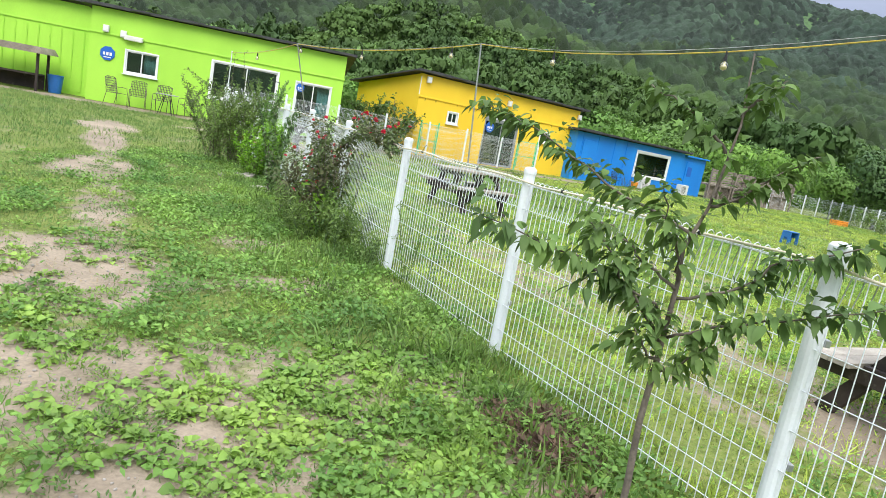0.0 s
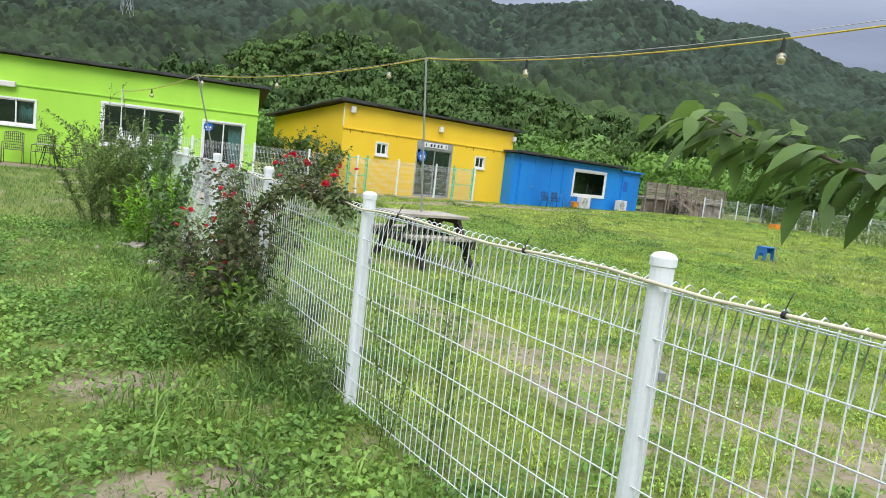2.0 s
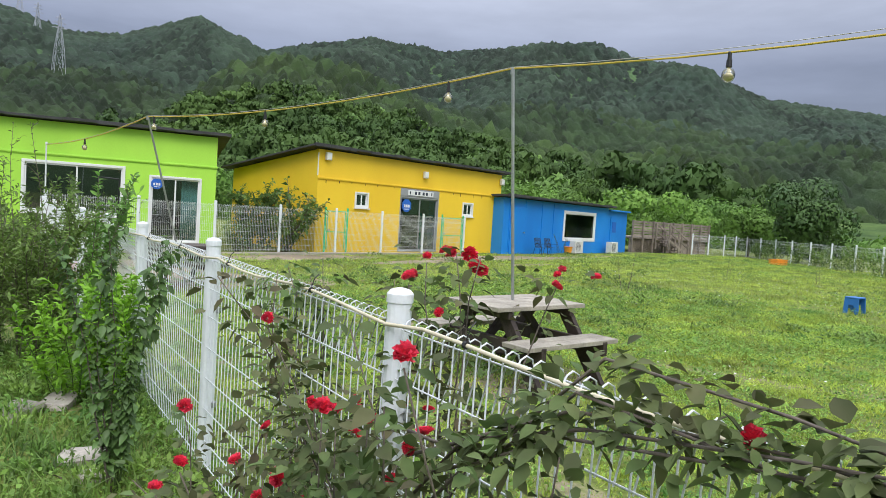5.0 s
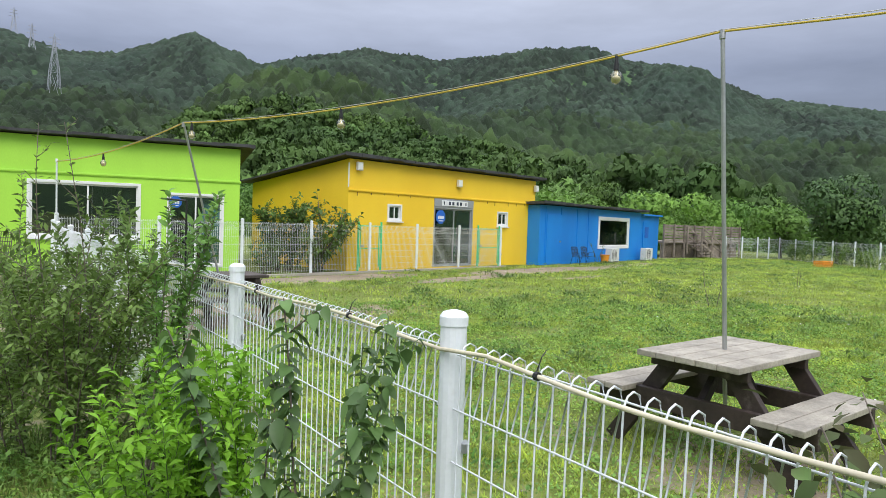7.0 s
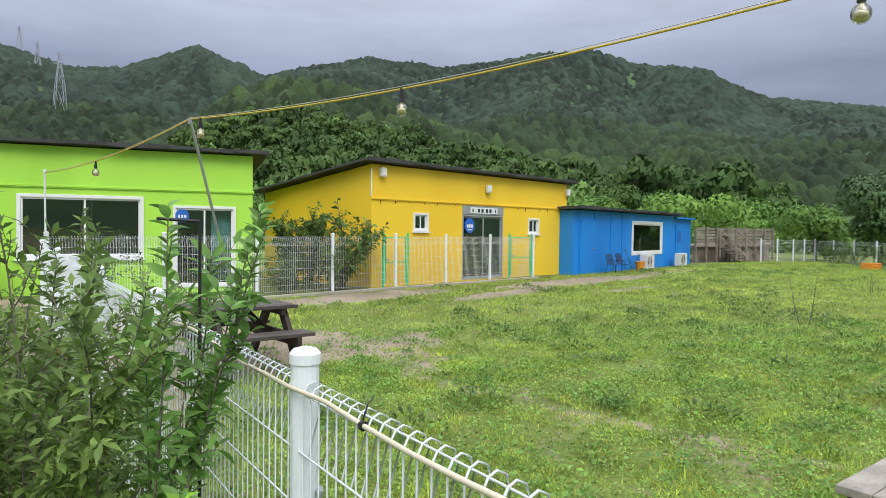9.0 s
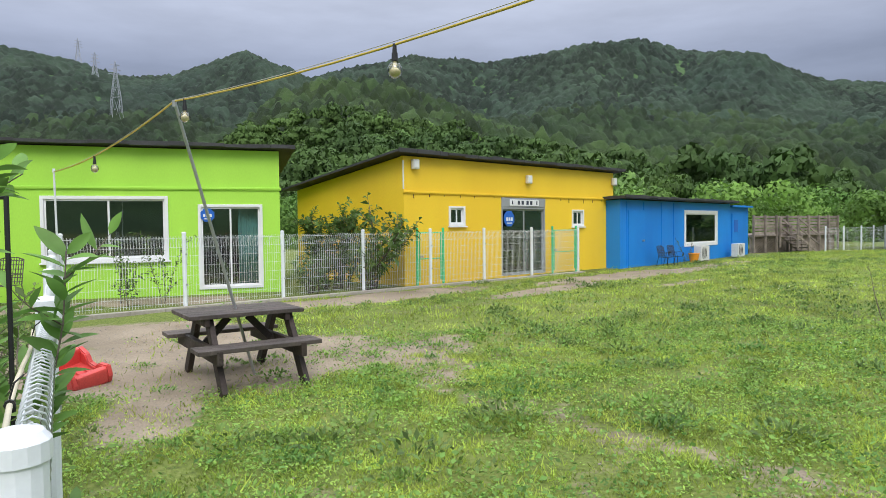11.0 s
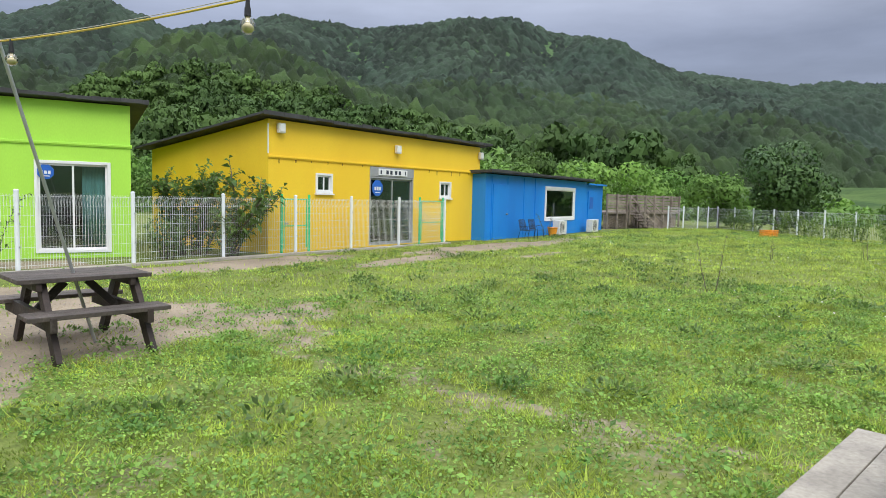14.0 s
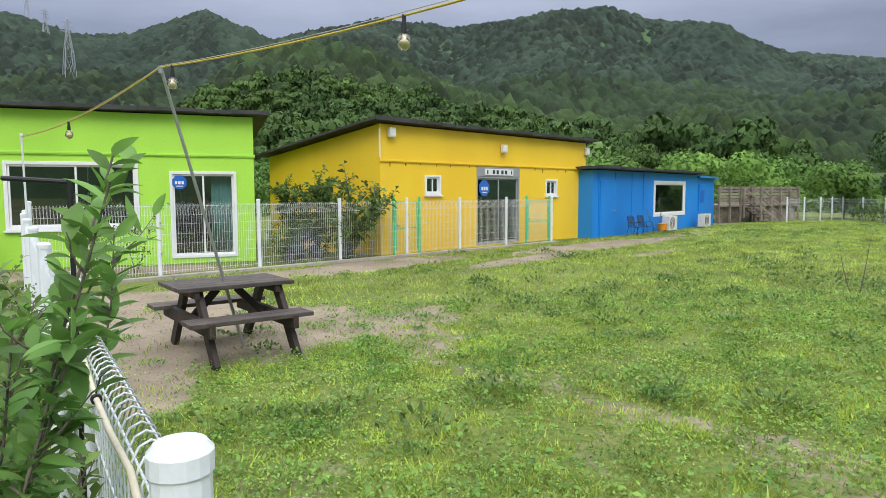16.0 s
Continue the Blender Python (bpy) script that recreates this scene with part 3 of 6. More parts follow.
def shield_sign(house, x, z, r, y=-0.03, sides=8):
    """A blue eight-sided alarm-company plate; its mark is left as plain white bars."""
    bm = bmesh.new()
    c = bmesh.ops.create_cone(bm, cap_ends=True, segments=sides, radius1=r, radius2=r * 0.97, depth=0.014, matrix=Matrix.Translation((x, y, z)) @ pose(0, 0, 0, 90, 0, 0) @ pose(0, 0, 0, 0, 0, 22.5))
    s = part("alarm_sign", bm, M_SIGNBLUE, house, "blue eight-sided alarm company plate")
    for k in range(3):
        bm = bmesh.new()
        box(bm, (x - r * 0.42 + k * r * 0.42, y - 0.011, z - r * 0.05), (r * 0.3, 0.006, r * 0.42), 0.002)
        part("mark", bm, M_SIGNWHITE, s)
    bm = bmesh.new()
    box(bm, (x, y - 0.011, z - r * 0.52), (r * 0.9, 0.006, r * 0.12))
    part("mark", bm, M_SIGNWHITE, s)


# the yellow house
YEL = thing("yellow_house", facade(38, 22.4, 14.9), "bright yellow prefabricated house with a dark overhanging roof", "house")
Y_HOLES = [(1.52, 2.12, 1.68, 2.20), (3.58, 5.56, 0.24, 2.48), (6.92, 7.56, 1.62, 2.16)]
shell(YEL, 9.3, 5.0, 3.42, 2.80, 0.18, Y_HOLES, M_YELLOW)
roof(YEL, 9.3, 5.0, 3.46, 2.84, over=(0.35, 0.38, 0.25, 0.3))
seam_strip(YEL, -0.03, 9.33, 2.54, mat=M_YELLOW)
casement(YEL, "window", *Y_HOLES[0][:2], *Y_HOLES[0][2:], [1.82], y=0.03, label="small white-framed window")
casement(YEL, "window", *Y_HOLES[2][:2], *Y_HOLES[2][2:], [7.24], y=0.03, label="small white-framed window")
casement(YEL, "glazed_door", 3.58, 5.56, 0.24, 2.20, [4.60], y=0.05, fr=0.05, mat=M_GREY_PAINT, sill=False, label="grey-framed double glass door")
bm = bmesh.new()
box(bm, (4.57, 0.03, 2.34), (1.98, 0.10, 0.27), 0.01)
part("transom", bm, M_GREY_PAINT, YEL)
bm = bmesh.new()
box(bm, (4.57, -0.03, 2.335), (1.30, 0.02, 0.18), 0.004)
signboard = part("signboard", bm, M_SIGNWHITE, YEL, "white sign over the door with dark marks")
for k, mw in ((4.30, 0.10), (4.47, 0.10), (4.69, 0.10), (4.86, 0.10), (4.02, 0.05), (5.12, 0.05)):
    bm = bmesh.new()
    box(bm, (k, -0.044, 2.335), (mw, 0.006, 0.11), 0.002)
    part("mark", bm, M_INK, signboard)
shield_sign(YEL, 3.86, 1.87, 0.24, -0.05)
for fx, fz in ((0.32, 3.22), (4.72, 3.02), (9.24, 3.12)):
    flood_lamp(YEL, fx, fz)
rr = random.Random(19)
for k in range(15):
    bm = bmesh.new()
    mx_, mh = 0.25 + 0.6 * k + rr.uniform(-0.2, 0.2), rr.uniform(0.03, 0.13)
    if not 3.5 < mx_ < 5.65:
        box(bm, (mx_, -0.004, 2.49 - mh / 2), (rr.uniform(0.015, 0.035), 0.004, mh))
        part("rust_mark", bm, M_RUST, YEL, "dark rust run under the flashing")
bm = bmesh.new()
tube(bm, [(-0.03, -0.03, 2.6), (-0.03, -0.03, 3.3)], 0.02)
part("conduit", bm, M_AC, YEL)

# the lime-green house
GRN = thing("green_house", facade(14, 26.5, -7.45), "lime-green prefabricated house with wide windows", "house")
G_HOLES = [(1.18, 2.33, 1.32, 2.18), (4.12, 6.58, 1.0, 2.40), (7.19, 8.58, 0.32, 2.22)]
shell(GRN, 8.97, 6.0, 3.44, 2.95, 0.15, G_HOLES, M_LIME)
roof(GRN, 8.97, 6.0, 3.47, 2.98, over=(0.3, 0.35, 0.25, 0.3))
seam_strip(GRN, -0.03, 9.0, 2.58, mat=M_LIME)
casement(GRN, "window", *G_HOLES[0], [1.76], y=0.03, label="white-framed sliding window", curtain=(1.8, 2.25))
casement(GRN, "window", *G_HOLES[1], [5.40], y=0.03, fr=0.07, label="wide white-framed picture window")
casement(GRN, "glazed_door", *G_HOLES[2], [7.88], y=0.03, fr=0.062, sill=False, label="white-framed sliding glass door", curtain=(8.05, 8.5))
shield_sign(GRN, 0.62, 1.9, 0.26)
shield_sign(GRN, 7.39, 1.98, 0.16)
bm = bmesh.new()
box(bm, (1.45, -0.10, 2.56), (0.62, 0.18, 0.17), 0.03)
part("cooler_box", bm, M_AC, GRN)
flood_lamp(GRN, 0.52, 2.74)
flood_lamp(GRN, 1.1, 2.66)

# recessed wing of the green house, with pressed ribs
WING = thing("green_wing", facade(14, 27.6, -15.5), "lime-green ribbed container wing", "house")
bm = bmesh.new()
box(bm, (4.0, 0.1, 1.8), (8.0, 0.12, 3.3))
part("wall", bm, M_LIME, WING)
bm = bmesh.new()
prism(bm, [(0, 0.3), (0.16, 0.3), (0.16, 2.5), (0, 2.5)], 0.0, 0.042)
bmesh.ops.bevel(bm, geom=bm.edges[:], offset=0.03, segments=2, affect="EDGES")
RIB = mesh_of("rib", bm, M_LIME)
for k in range(20):
    share("rib", RIB, WING, Matrix.Translation((0.2 + 0.38 * k, 0.005, 0)))
roof(WING, 8.0, 4.0, 3.5, 3.1, over=(0.2, 0.0, 0.3, 0.2), sheet=False)
seam_strip(WING, 0, 8.0, 2.6, 0.02, M_LIME)
bm = bmesh.new()
box(bm, (0.06, 2.1, 1.6), (0.12, 3.8, 3.0))
part("wall", bm, M_LIME, WING)

# the blue house and its small annexe
BLU = thing("blue_house", facade(41, 20.6, 24.9), "bright blue container house with a white-framed window", "house")
B_HOLES = [(4.93, 8.15, 0.78, 2.20)]
shell(BLU, 9.55, 4.0, 2.50, 2.40, 0.10, B_HOLES, M_BLUE, seam=3)
roof(BLU, 9.55, 4.0, 2.53, 2.42, over=(0.2, 0.25, 0.3, 0.2), th=0.09)
casement(BLU, "window", *B_HOLES[0], [], y=0.03, fr=0.13, label="white-framed picture window", sill=False)
bm = bmesh.new()
box(bm, (1.05, -0.02, 1.18), (1.1, 0.05, 1.95), 0.01)
bd = part("door", bm, M_BLUE, BLU, "plain blue painted door")
bm = bmesh.new()
rod(bm, (1.48, -0.05, 1.1), (1.48, -0.12, 1.1), 0.03)
part("handle", bm, M_GALV, bd)
for x in (0.45, 1.65, 3.0, 4.0):
    bm = bmesh.new()
    box(bm, (x, -0.012, 1.3), (0.05, 0.03, 2.3), 0.006)
    part("rib", bm, M_BLUE, BLU)
ANX = thing("blue_annexe", facade(41, 20.75, 34.7), "small blue annexe with a narrow door", "house")
bm = bmesh.new()
box(bm, (1.2, 1.6, 1.24), (2.4, 3.2, 2.28))
part("wall", bm, M_BLUE, ANX)
bm = bmesh.new()
box(bm, (1.2, 1.5, 2.42), (2.5, 3.4, 0.08), 0.01)
part("roof", bm, M_BLUE, ANX)
bm = bmesh.new()
box(bm, (0.75, -0.02, 1.15), (0.8, 0.04, 1.9), 0.01)
ad = part("door", bm, M_BLUE, ANX)
bm = bmesh.new()
box(bm, (0.75, -0.05, 1.55), (0.45, 0.012, 0.55), 0.004)
part("poster", bm, M_SIGNBLUE, ad)


# ---- white mesh fences ----
def fence_post(name, p, h, parent=None, r=0.038, mat=None):
    """A round post with a domed cap and a clip."""
    mat = mat or M_WHITE_STEEL
    bm = bmesh.new()
    rod(bm, (0, 0, -0.1), (0, 0, h), r, sides=14, caps=True)
    post = part("post", bm, mat, parent, at=Matrix.Translation(p), smooth=False)
    bm = bmesh.new()
    rod(bm, (0, 0, h), (0, 0, h + 0.026), r * 1.1, r * 1.1, 16)
    rod(bm, (0, 0, h + 0.026), (0, 0, h + 0.038), r * 1.1, r * 0.85, 16)
    rod(bm, (0, 0, h + 0.038), (0, 0, h + 0.044), r * 0.85, r * 0.3, 16)
    part("cap", bm, mat, post)
    for z in (h * 0.3, h * 0.72):
        bm = bmesh.new()
        box(bm, (r * 1.05, -r * 0.4, z), (0.022, 0.04, 0.03), 0.004)
        part("clip", bm, M_GALV, post)
    return post


def mesh_panel(length, h, step, wires, sides=4, wr=0.0025):
    """A welded panel: upright wires with a bent-over top and a row of level wires; x along, y the front."""
    v, f = [], []

    def seg(pts, r):
        base = len(v)
        for i, p in enumerate(pts):
            d = (Vector(pts[min(i + 1, len(pts) - 1)]) - Vector(pts[max(i - 1, 0)])).normalized()
            q = d.to_track_quat("Z", "Y").to_matrix()
            for k in range(sides):
                v.append(tuple(Vector(p) + q @ Vector((r * math.cos((k + 0.5) * 2 * math.pi / sides), r * math.sin((k + 0.5) * 2 * math.pi / sides), 0))))
        for i in range(len(pts) - 1):
            for k in range(sides):
                a, b = base + i * sides + k, base + i * sides + (k + 1) % sides
                f.append((a, b, b + sides, a + sides))
    n = int(round(length / step))
    for i in range(n):
        x = (i + 0.5) * length / n
        seg([(x, 0, 0.03), (x, 0, h - 0.03), (x, 0.012, h - 0.008), (x, 0.03, h), (x, 0.05, h - 0.01), (x, 0.06, h - 0.04), (x, 0.012, h - 0.20)], wr)
    for z, y in wires:
        seg([(0, y, z), (length, y, z)], wr * 1.15)
    return indexed("mesh_panel", np.array(v), np.array(f), M_WHITE_STEEL, smooth=False)


def fence_line(posts, h, step, label, flip=False):
    """A run of fence through posts (x, y, z of the foot), one thing: its posts and panels are parts."""
    run = thing("mesh_fence", Matrix.Translation((posts[0][0], posts[0][1], 0)), label, "fence")
    wires = [(h * k, 0) for k in (0.06, 0.16, 0.30, 0.44, 0.58, 0.72, 0.845)] + [(h - 0.035, 0.008), (h - 0.035, 0.056)]
    o = Vector((posts[0][0], posts[0][1], 0))
    made = {}
    for i, p in enumerate(posts):
        fence_post("post", Vector(p) - o, h + 0.04, run)
        if i + 1 < len(posts):
            a, b = Vector(p), Vector(posts[i + 1])
            d = b - a
            key = round(d.length, 2)
            if key not in made:
                made[key] = mesh_panel(key - 0.05, h, step, wires)
            yaw = math.degrees(math.atan2(d.y, d.x))
            slope = math.degrees(math.atan2(d.z, d.xy.length))
            m = Matrix.Translation(a - o) @ pose(0, 0, 0, 0, 0, yaw) @ pose(0, 0, 0, 0, -slope, 0) @ pose(0.025, 0.026 if flip else -0.026, 0)
            pn = share("panel", made[key], run, m @ (Matrix.Diagonal((1, -1, 1, 1)) if flip else Matrix()))
            tagged(pn, kind="stuff")
    return run


NEAR_POSTS = [(3.41, -1.10, 0.07), (2.44, 0.70, 0.07), (1.47, 2.50, 0.07), (0.465, 4.325, 0.07), (-0.49, 6.14, 0.07), (-1.35, 7.87, 0.10), (-2.19, 9.60, 0.13), (-3.022, 11.375, 0.13),
              (-3.86, 13.18, 0.13), (-4.71, 14.98, 0.14), (-5.56, 16.78, 0.16), (-6.41, 18.58, 0.17), (-7.26, 20.38, 0.19), (-7.88, 21.8, 0.20)]
NEAR_FENCE = fence_line(NEAR_POSTS, 1.20, 0.05, "white welded mesh fence with looped top edge along the path", flip=True)
FAR_DIR = Vector((math.cos(radians(37)), math.sin(radians(37)), 0))
FAR_P = [Vector((-3.02, 25.52, 0.24)) + FAR_DIR * d for d in (-6.05, -4.02, -2.01, 0, 2.01, 3.9, 5.83, 8.02)]
FAR_FENCE = fence_line(FAR_P, 1.30, 0.05, "white welded mesh fence in front of the houses")
RIGHT_FENCE = fence_line([(24.6, 44.2, 0.15), (24.15, 42.2, 0.15), (23.7, 40.2, 0.15), (23.25, 38.25, 0.15), (22.8, 36.25, 0.15), (22.35, 34.25, 0.15), (21.9, 32.25, 0.15), (21.45, 30.25, 0.15), (21.0, 28.25, 0.15), (20.55, 26.25, 0.15)],
                         1.22, 0.10, "white welded mesh fence along the open field side")
GATE_FENCE = fence_line([(19.2, 41.4, 0.15), (20.6, 42.0, 0.15), (22.0, 42.6, 0.15), (23.3, 43.4, 0.15), (24.6, 44.2, 0.15)], 1.25, 0.10, "white welded mesh fence and gate beside the deck")


def kerb():
    bm = bmesh.new()
    for i in range(24):
        box(bm, (-0.2 + 0.6 * i + 0.3, -0.10, 0.20), (0.594, 0.16, 0.10), 0.01)
    ob = new("kerb", mesh_of("kerb", bm, M_CONC))
    ob.matrix_basis = pose(FAR_P[0].x, FAR_P[0].y, 0, 0, 0, 37)
    return tagged(ob, "low worn concrete kerb under the fence", "kerb", kind="structure")


kerb()


def mint_gate(p, yaw, w, label):
    g = thing("mint_gate", pose(*p, 0, 0, yaw), label, "gate")
    for x in (0, w):
        bm = bmesh.new()
        rod(bm, (x, 0, -0.05), (x, 0, 1.42), 0.032, sides=12)
        part("gate_post", bm, M_GREEN_STEEL, g)
    for z in (0.66, 1.30):
        bm = bmesh.new()
        rod(bm, (0.03, 0, z), (w - 0.03, 0, z), 0.014)
        part("rail", bm, M_GREEN_STEEL, g)
    for x in (0.08, w - 0.08):
        bm = bmesh.new()
        rod(bm, (x, 0, 0.12), (x, 0, 1.3), 0.016)
        part("stile", bm, M_GREEN_STEEL, g)
    bm = bmesh.new()
    box(bm, (0.12, -0.03, 0.72), (0.10, 0.03, 0.05), 0.006)
    part("latch", bm, M_GALV, g)
    return g


g1 = FAR_P[3] + FAR_DIR * 1.62 + Vector((-0.02, 0.06, 0))
mint_gate((g1.x, g1.y, 0.22), 37, 0.85, "mint-green steel gate frame in the white fence")
g2 = FAR_P[6] + FAR_DIR * 1.0 + Vector((-0.02, 0.06, 0))
mint_gate((g2.x, g2.y, 0.22), 37, 1.15, "mint-green steel gate beside the double door")


def top_hose():
    """A cream hose tied along the looped edge, sagging between its ties."""
    rr = random.Random(4)
    pts, ties = [], []
    for a, b in zip(NEAR_POSTS[1:8], NEAR_POSTS[2:9]):
        a, b = Vector(a), Vector(b)
        d = (b - a).normalized()
        side = Vector((-d.y, d.x, 0))
        n = 10
        for k in range(n):
            s = k / n
            dip = 0.010 * math.sin(s * math.pi * 3 + a.x) - 0.012
            off = 0.046 if k == 0 else 0.036 + 0.006 * math.sin(s * 9 + a.y)
            p = a.lerp(b, s) + side * off + Vector((0, 0, 1.196 + dip))
            pts.append(p)
            if k in (3, 8):
                ties.append((p, d))
    bm = bmesh.new()
    tube(bm, pts, 0.006, 8)
    hose = part("hose", bm, M_CREAM, NEAR_FENCE, "cream plastic hose tied to the fence", at=Matrix.Translation((-NEAR_POSTS[0][0], -NEAR_POSTS[0][1], 0)), smooth=True)
    for p, d in ties:
        bm = bmesh.new()
        rod(bm, p - d * 0.006, p + d * 0.005, 0.011, sides=8)
        tube(bm, [p + Vector((0, 0, 0.012)), p + Vector((0.01, 0.0, 0.045)), p + Vector((0.025, 0.01, 0.06))], 0.002, 4)
        part("tie", bm, M_BLACK, hose)


top_hose()


# ---- picnic tables ----
def picnic_table(m, label, top_mat, under_mat, length=1.14, width=0.72):
    """A small timber picnic table with fixed benches; x along the planks."""
    t = thing("picnic_table", m, label, "table")
    n = 5
    bw = width / n
    for k in range(n):
        bm = bmesh.new()
        box(bm, (0, -width / 2 + bw * (k + 0.5), 0.70), (length, bw - 0.006, 0.04), 0.006)
        part("top_plank", bm, top_mat, t)
    for s in (-1, 1):
        for k in range(2):
            bm = bmesh.new()
            box(bm, (0, s * (width / 2 + 0.24 + (k - 0.5) * 0.155), 0.43), (length + 0.04, 0.15, 0.04), 0.006)
            part("bench_plank", bm, top_mat, t)
    for x in (-length / 2 + 0.17, length / 2 - 0.17):
        bm = bmesh.new()
        box(bm, (x, 0, 0.37), (0.055, width + 0.80, 0.13), 0.006)
        part("bench_beam", bm, under_mat, t)
        bm = bmesh.new()
        box(bm, (x, 0, 0.645), (0.05, width - 0.04, 0.075), 0.006)
        part("top_batten", bm, under_mat, t)
        for s in (-1, 1):
            bm = bmesh.new()
            a, b = Vector((x + 0.05, s * 0.20, 0.66)), Vector((x + 0.05, s * 0.68, 0.0))
            d = b - a
            rot = d.to_track_quat("Z", "Y").to_matrix()
            box(bm, (a + b) / 2, (0.12, 0.055, d.length), 0.006, rot @ Matrix.Rotation(radians(90), 3, "Z"))
            part("leg", bm, under_mat, t)
    for s in (-1, 1):
        bm = bmesh.new()
        a, b = Vector((s * (length / 2 - 0.2), 0, 0.36)), Vector((s * 0.10, 0, 0.64))
        rot = (b - a).to_track_quat("Z", "Y").to_matrix()
        box(bm, (a + b) / 2, (0.05, 0.07, (b - a).length), 0.005, rot)
        part("brace", bm, under_mat, t)
    return t


T2 = picnic_table(pose(0.20, 11.89, gz(0.2, 11.89), 0, 0, 28.8), "picnic table with weathered pale planks and dark frame on the grass", M_GREYWOOD, M_DARKWOOD)
T1 = picnic_table(pose(-4.04, 17.37, gz(-4.04, 17.37), 0, 0, 29), "dark-stained picnic table on trodden sandy soil", M_BROWNPLANK, M_DARKWOOD, length=1.13, width=0.74)

T3 = picnic_table(pose(3.5, 4.12, gz(3.5, 4.12), 0, 0, 28), "picnic table with pale planks near the fence's end", M_GREYWOOD, M_DARKWOOD)


# ---- foliage helpers ----
def unit(v):
    return v / np.maximum(np.linalg.norm(v, axis=-1, keepdims=True), 1e-9)


def leaf_blades(P, D, L, W, droop=0.25, fold=0.35, detail=4, rng=RNG):
    """Leaves with a folded midrib, starting at P, along D: corner points and faces."""
    P, D = np.asarray(P, float), unit(np.asarray(D, float))
    n = len(P)
    L, W = np.broadcast_to(L, (n,)).astype(float), np.broadcast_to(W, (n,)).astype(float)
    up = np.array([0, 0, 1.0]) + rng.normal(0, 0.35, (n, 3))
    S = unit(np.cross(D, up))
    N = np.cross(S, D)
    s = np.linspace(0, 1, detail + 1)
    w = np.sin(np.pi * np.clip(s, 0.02, 0.98) ** 0.8) ** 0.8
    w[0], w[-1] = 0.08, 0.03
    mid = P[:, None] + D[:, None] * (L[:, None] * s)[..., None]
    mid[..., 2] -= droop * L[:, None] * s ** 2
    side = S[:, None] * (W[:, None] / 2 * w)[..., None]
    lift = N[:, None] * (W[:, None] / 2 * w * fold)[..., None]
    V = np.stack([mid - side + lift, mid, mid + side + lift], 2).reshape(-1, 3)
    k = detail + 1
    q = []
    for i in range(detail):
        a = 3 * i
        q += [(a, a + 1, a + 4, a + 3), (a + 1, a + 2, a + 5, a + 4)]
    F = (np.array(q)[None] + (np.arange(n) * 3 * k)[:, None, None]).reshape(-1, 4)
    return V, F


def leaf_flakes(P, D, L, W, rng=RNG):
    """Tiny leaves as single folded diamonds: corner points and faces."""
    P, D = np.asarray(P, float), unit(np.asarray(D, float))
    n = len(P)
    L, W = np.broadcast_to(L, (n,))[:, None], np.broadcast_to(W, (n,))[:, None]
    S = unit(np.cross(D, np.array([0, 0, 1.0]) + rng.normal(0, 0.4, (n, 3))))
    N = np.cross(S, D)
    V = np.stack([P, P + D * L * 0.5 - S * W / 2 + N * W * 0.12, P + D * L, P + D * L * 0.5 + S * W / 2 + N * W * 0.12], 1).reshape(-1, 3)
    return V, np.arange(4 * n).reshape(n, 4)


def leaf_part(name, P, D, L, W, mat, parent, label="", **kw):
    V, F = leaf_blades(P, D, L, W, **kw)
    o = np.array(parent.matrix_basis.translation)
    ob = new(name, indexed(name, V - o, F, mat, smooth=True))
    ob.parent = parent
    return tagged(ob, label, kind="stuff")


def twig_path(a, d, length, bend, rng, n=6, wander=0.12):
    """A slightly crooked path from a along d; bend: how it turns upwards (+) or droops (-)."""
    p, d = np.array(a, float), unit(np.array(d, float))
    out = [p.copy()]
    for i in range(n):
        d = unit(d + rng.normal(0, wander, 3) + np.array([0, 0, bend / n]))
        p = p + d * length / n
        out.append(p.copy())
    return out


def along(path, count, rng, lo=0.15):
    """Points on a path and its direction there."""
    path = np.array(path)
    s = (lo + (1 - lo) * (np.arange(count) + rng.random(count)) / count) * (len(path) - 1)
    i = np.minimum(s.astype(int), len(path) - 2)
    f = (s - i)[:, None]
    return path[i] * (1 - f) + path[i + 1] * f, unit(path[i + 1] - path[i])


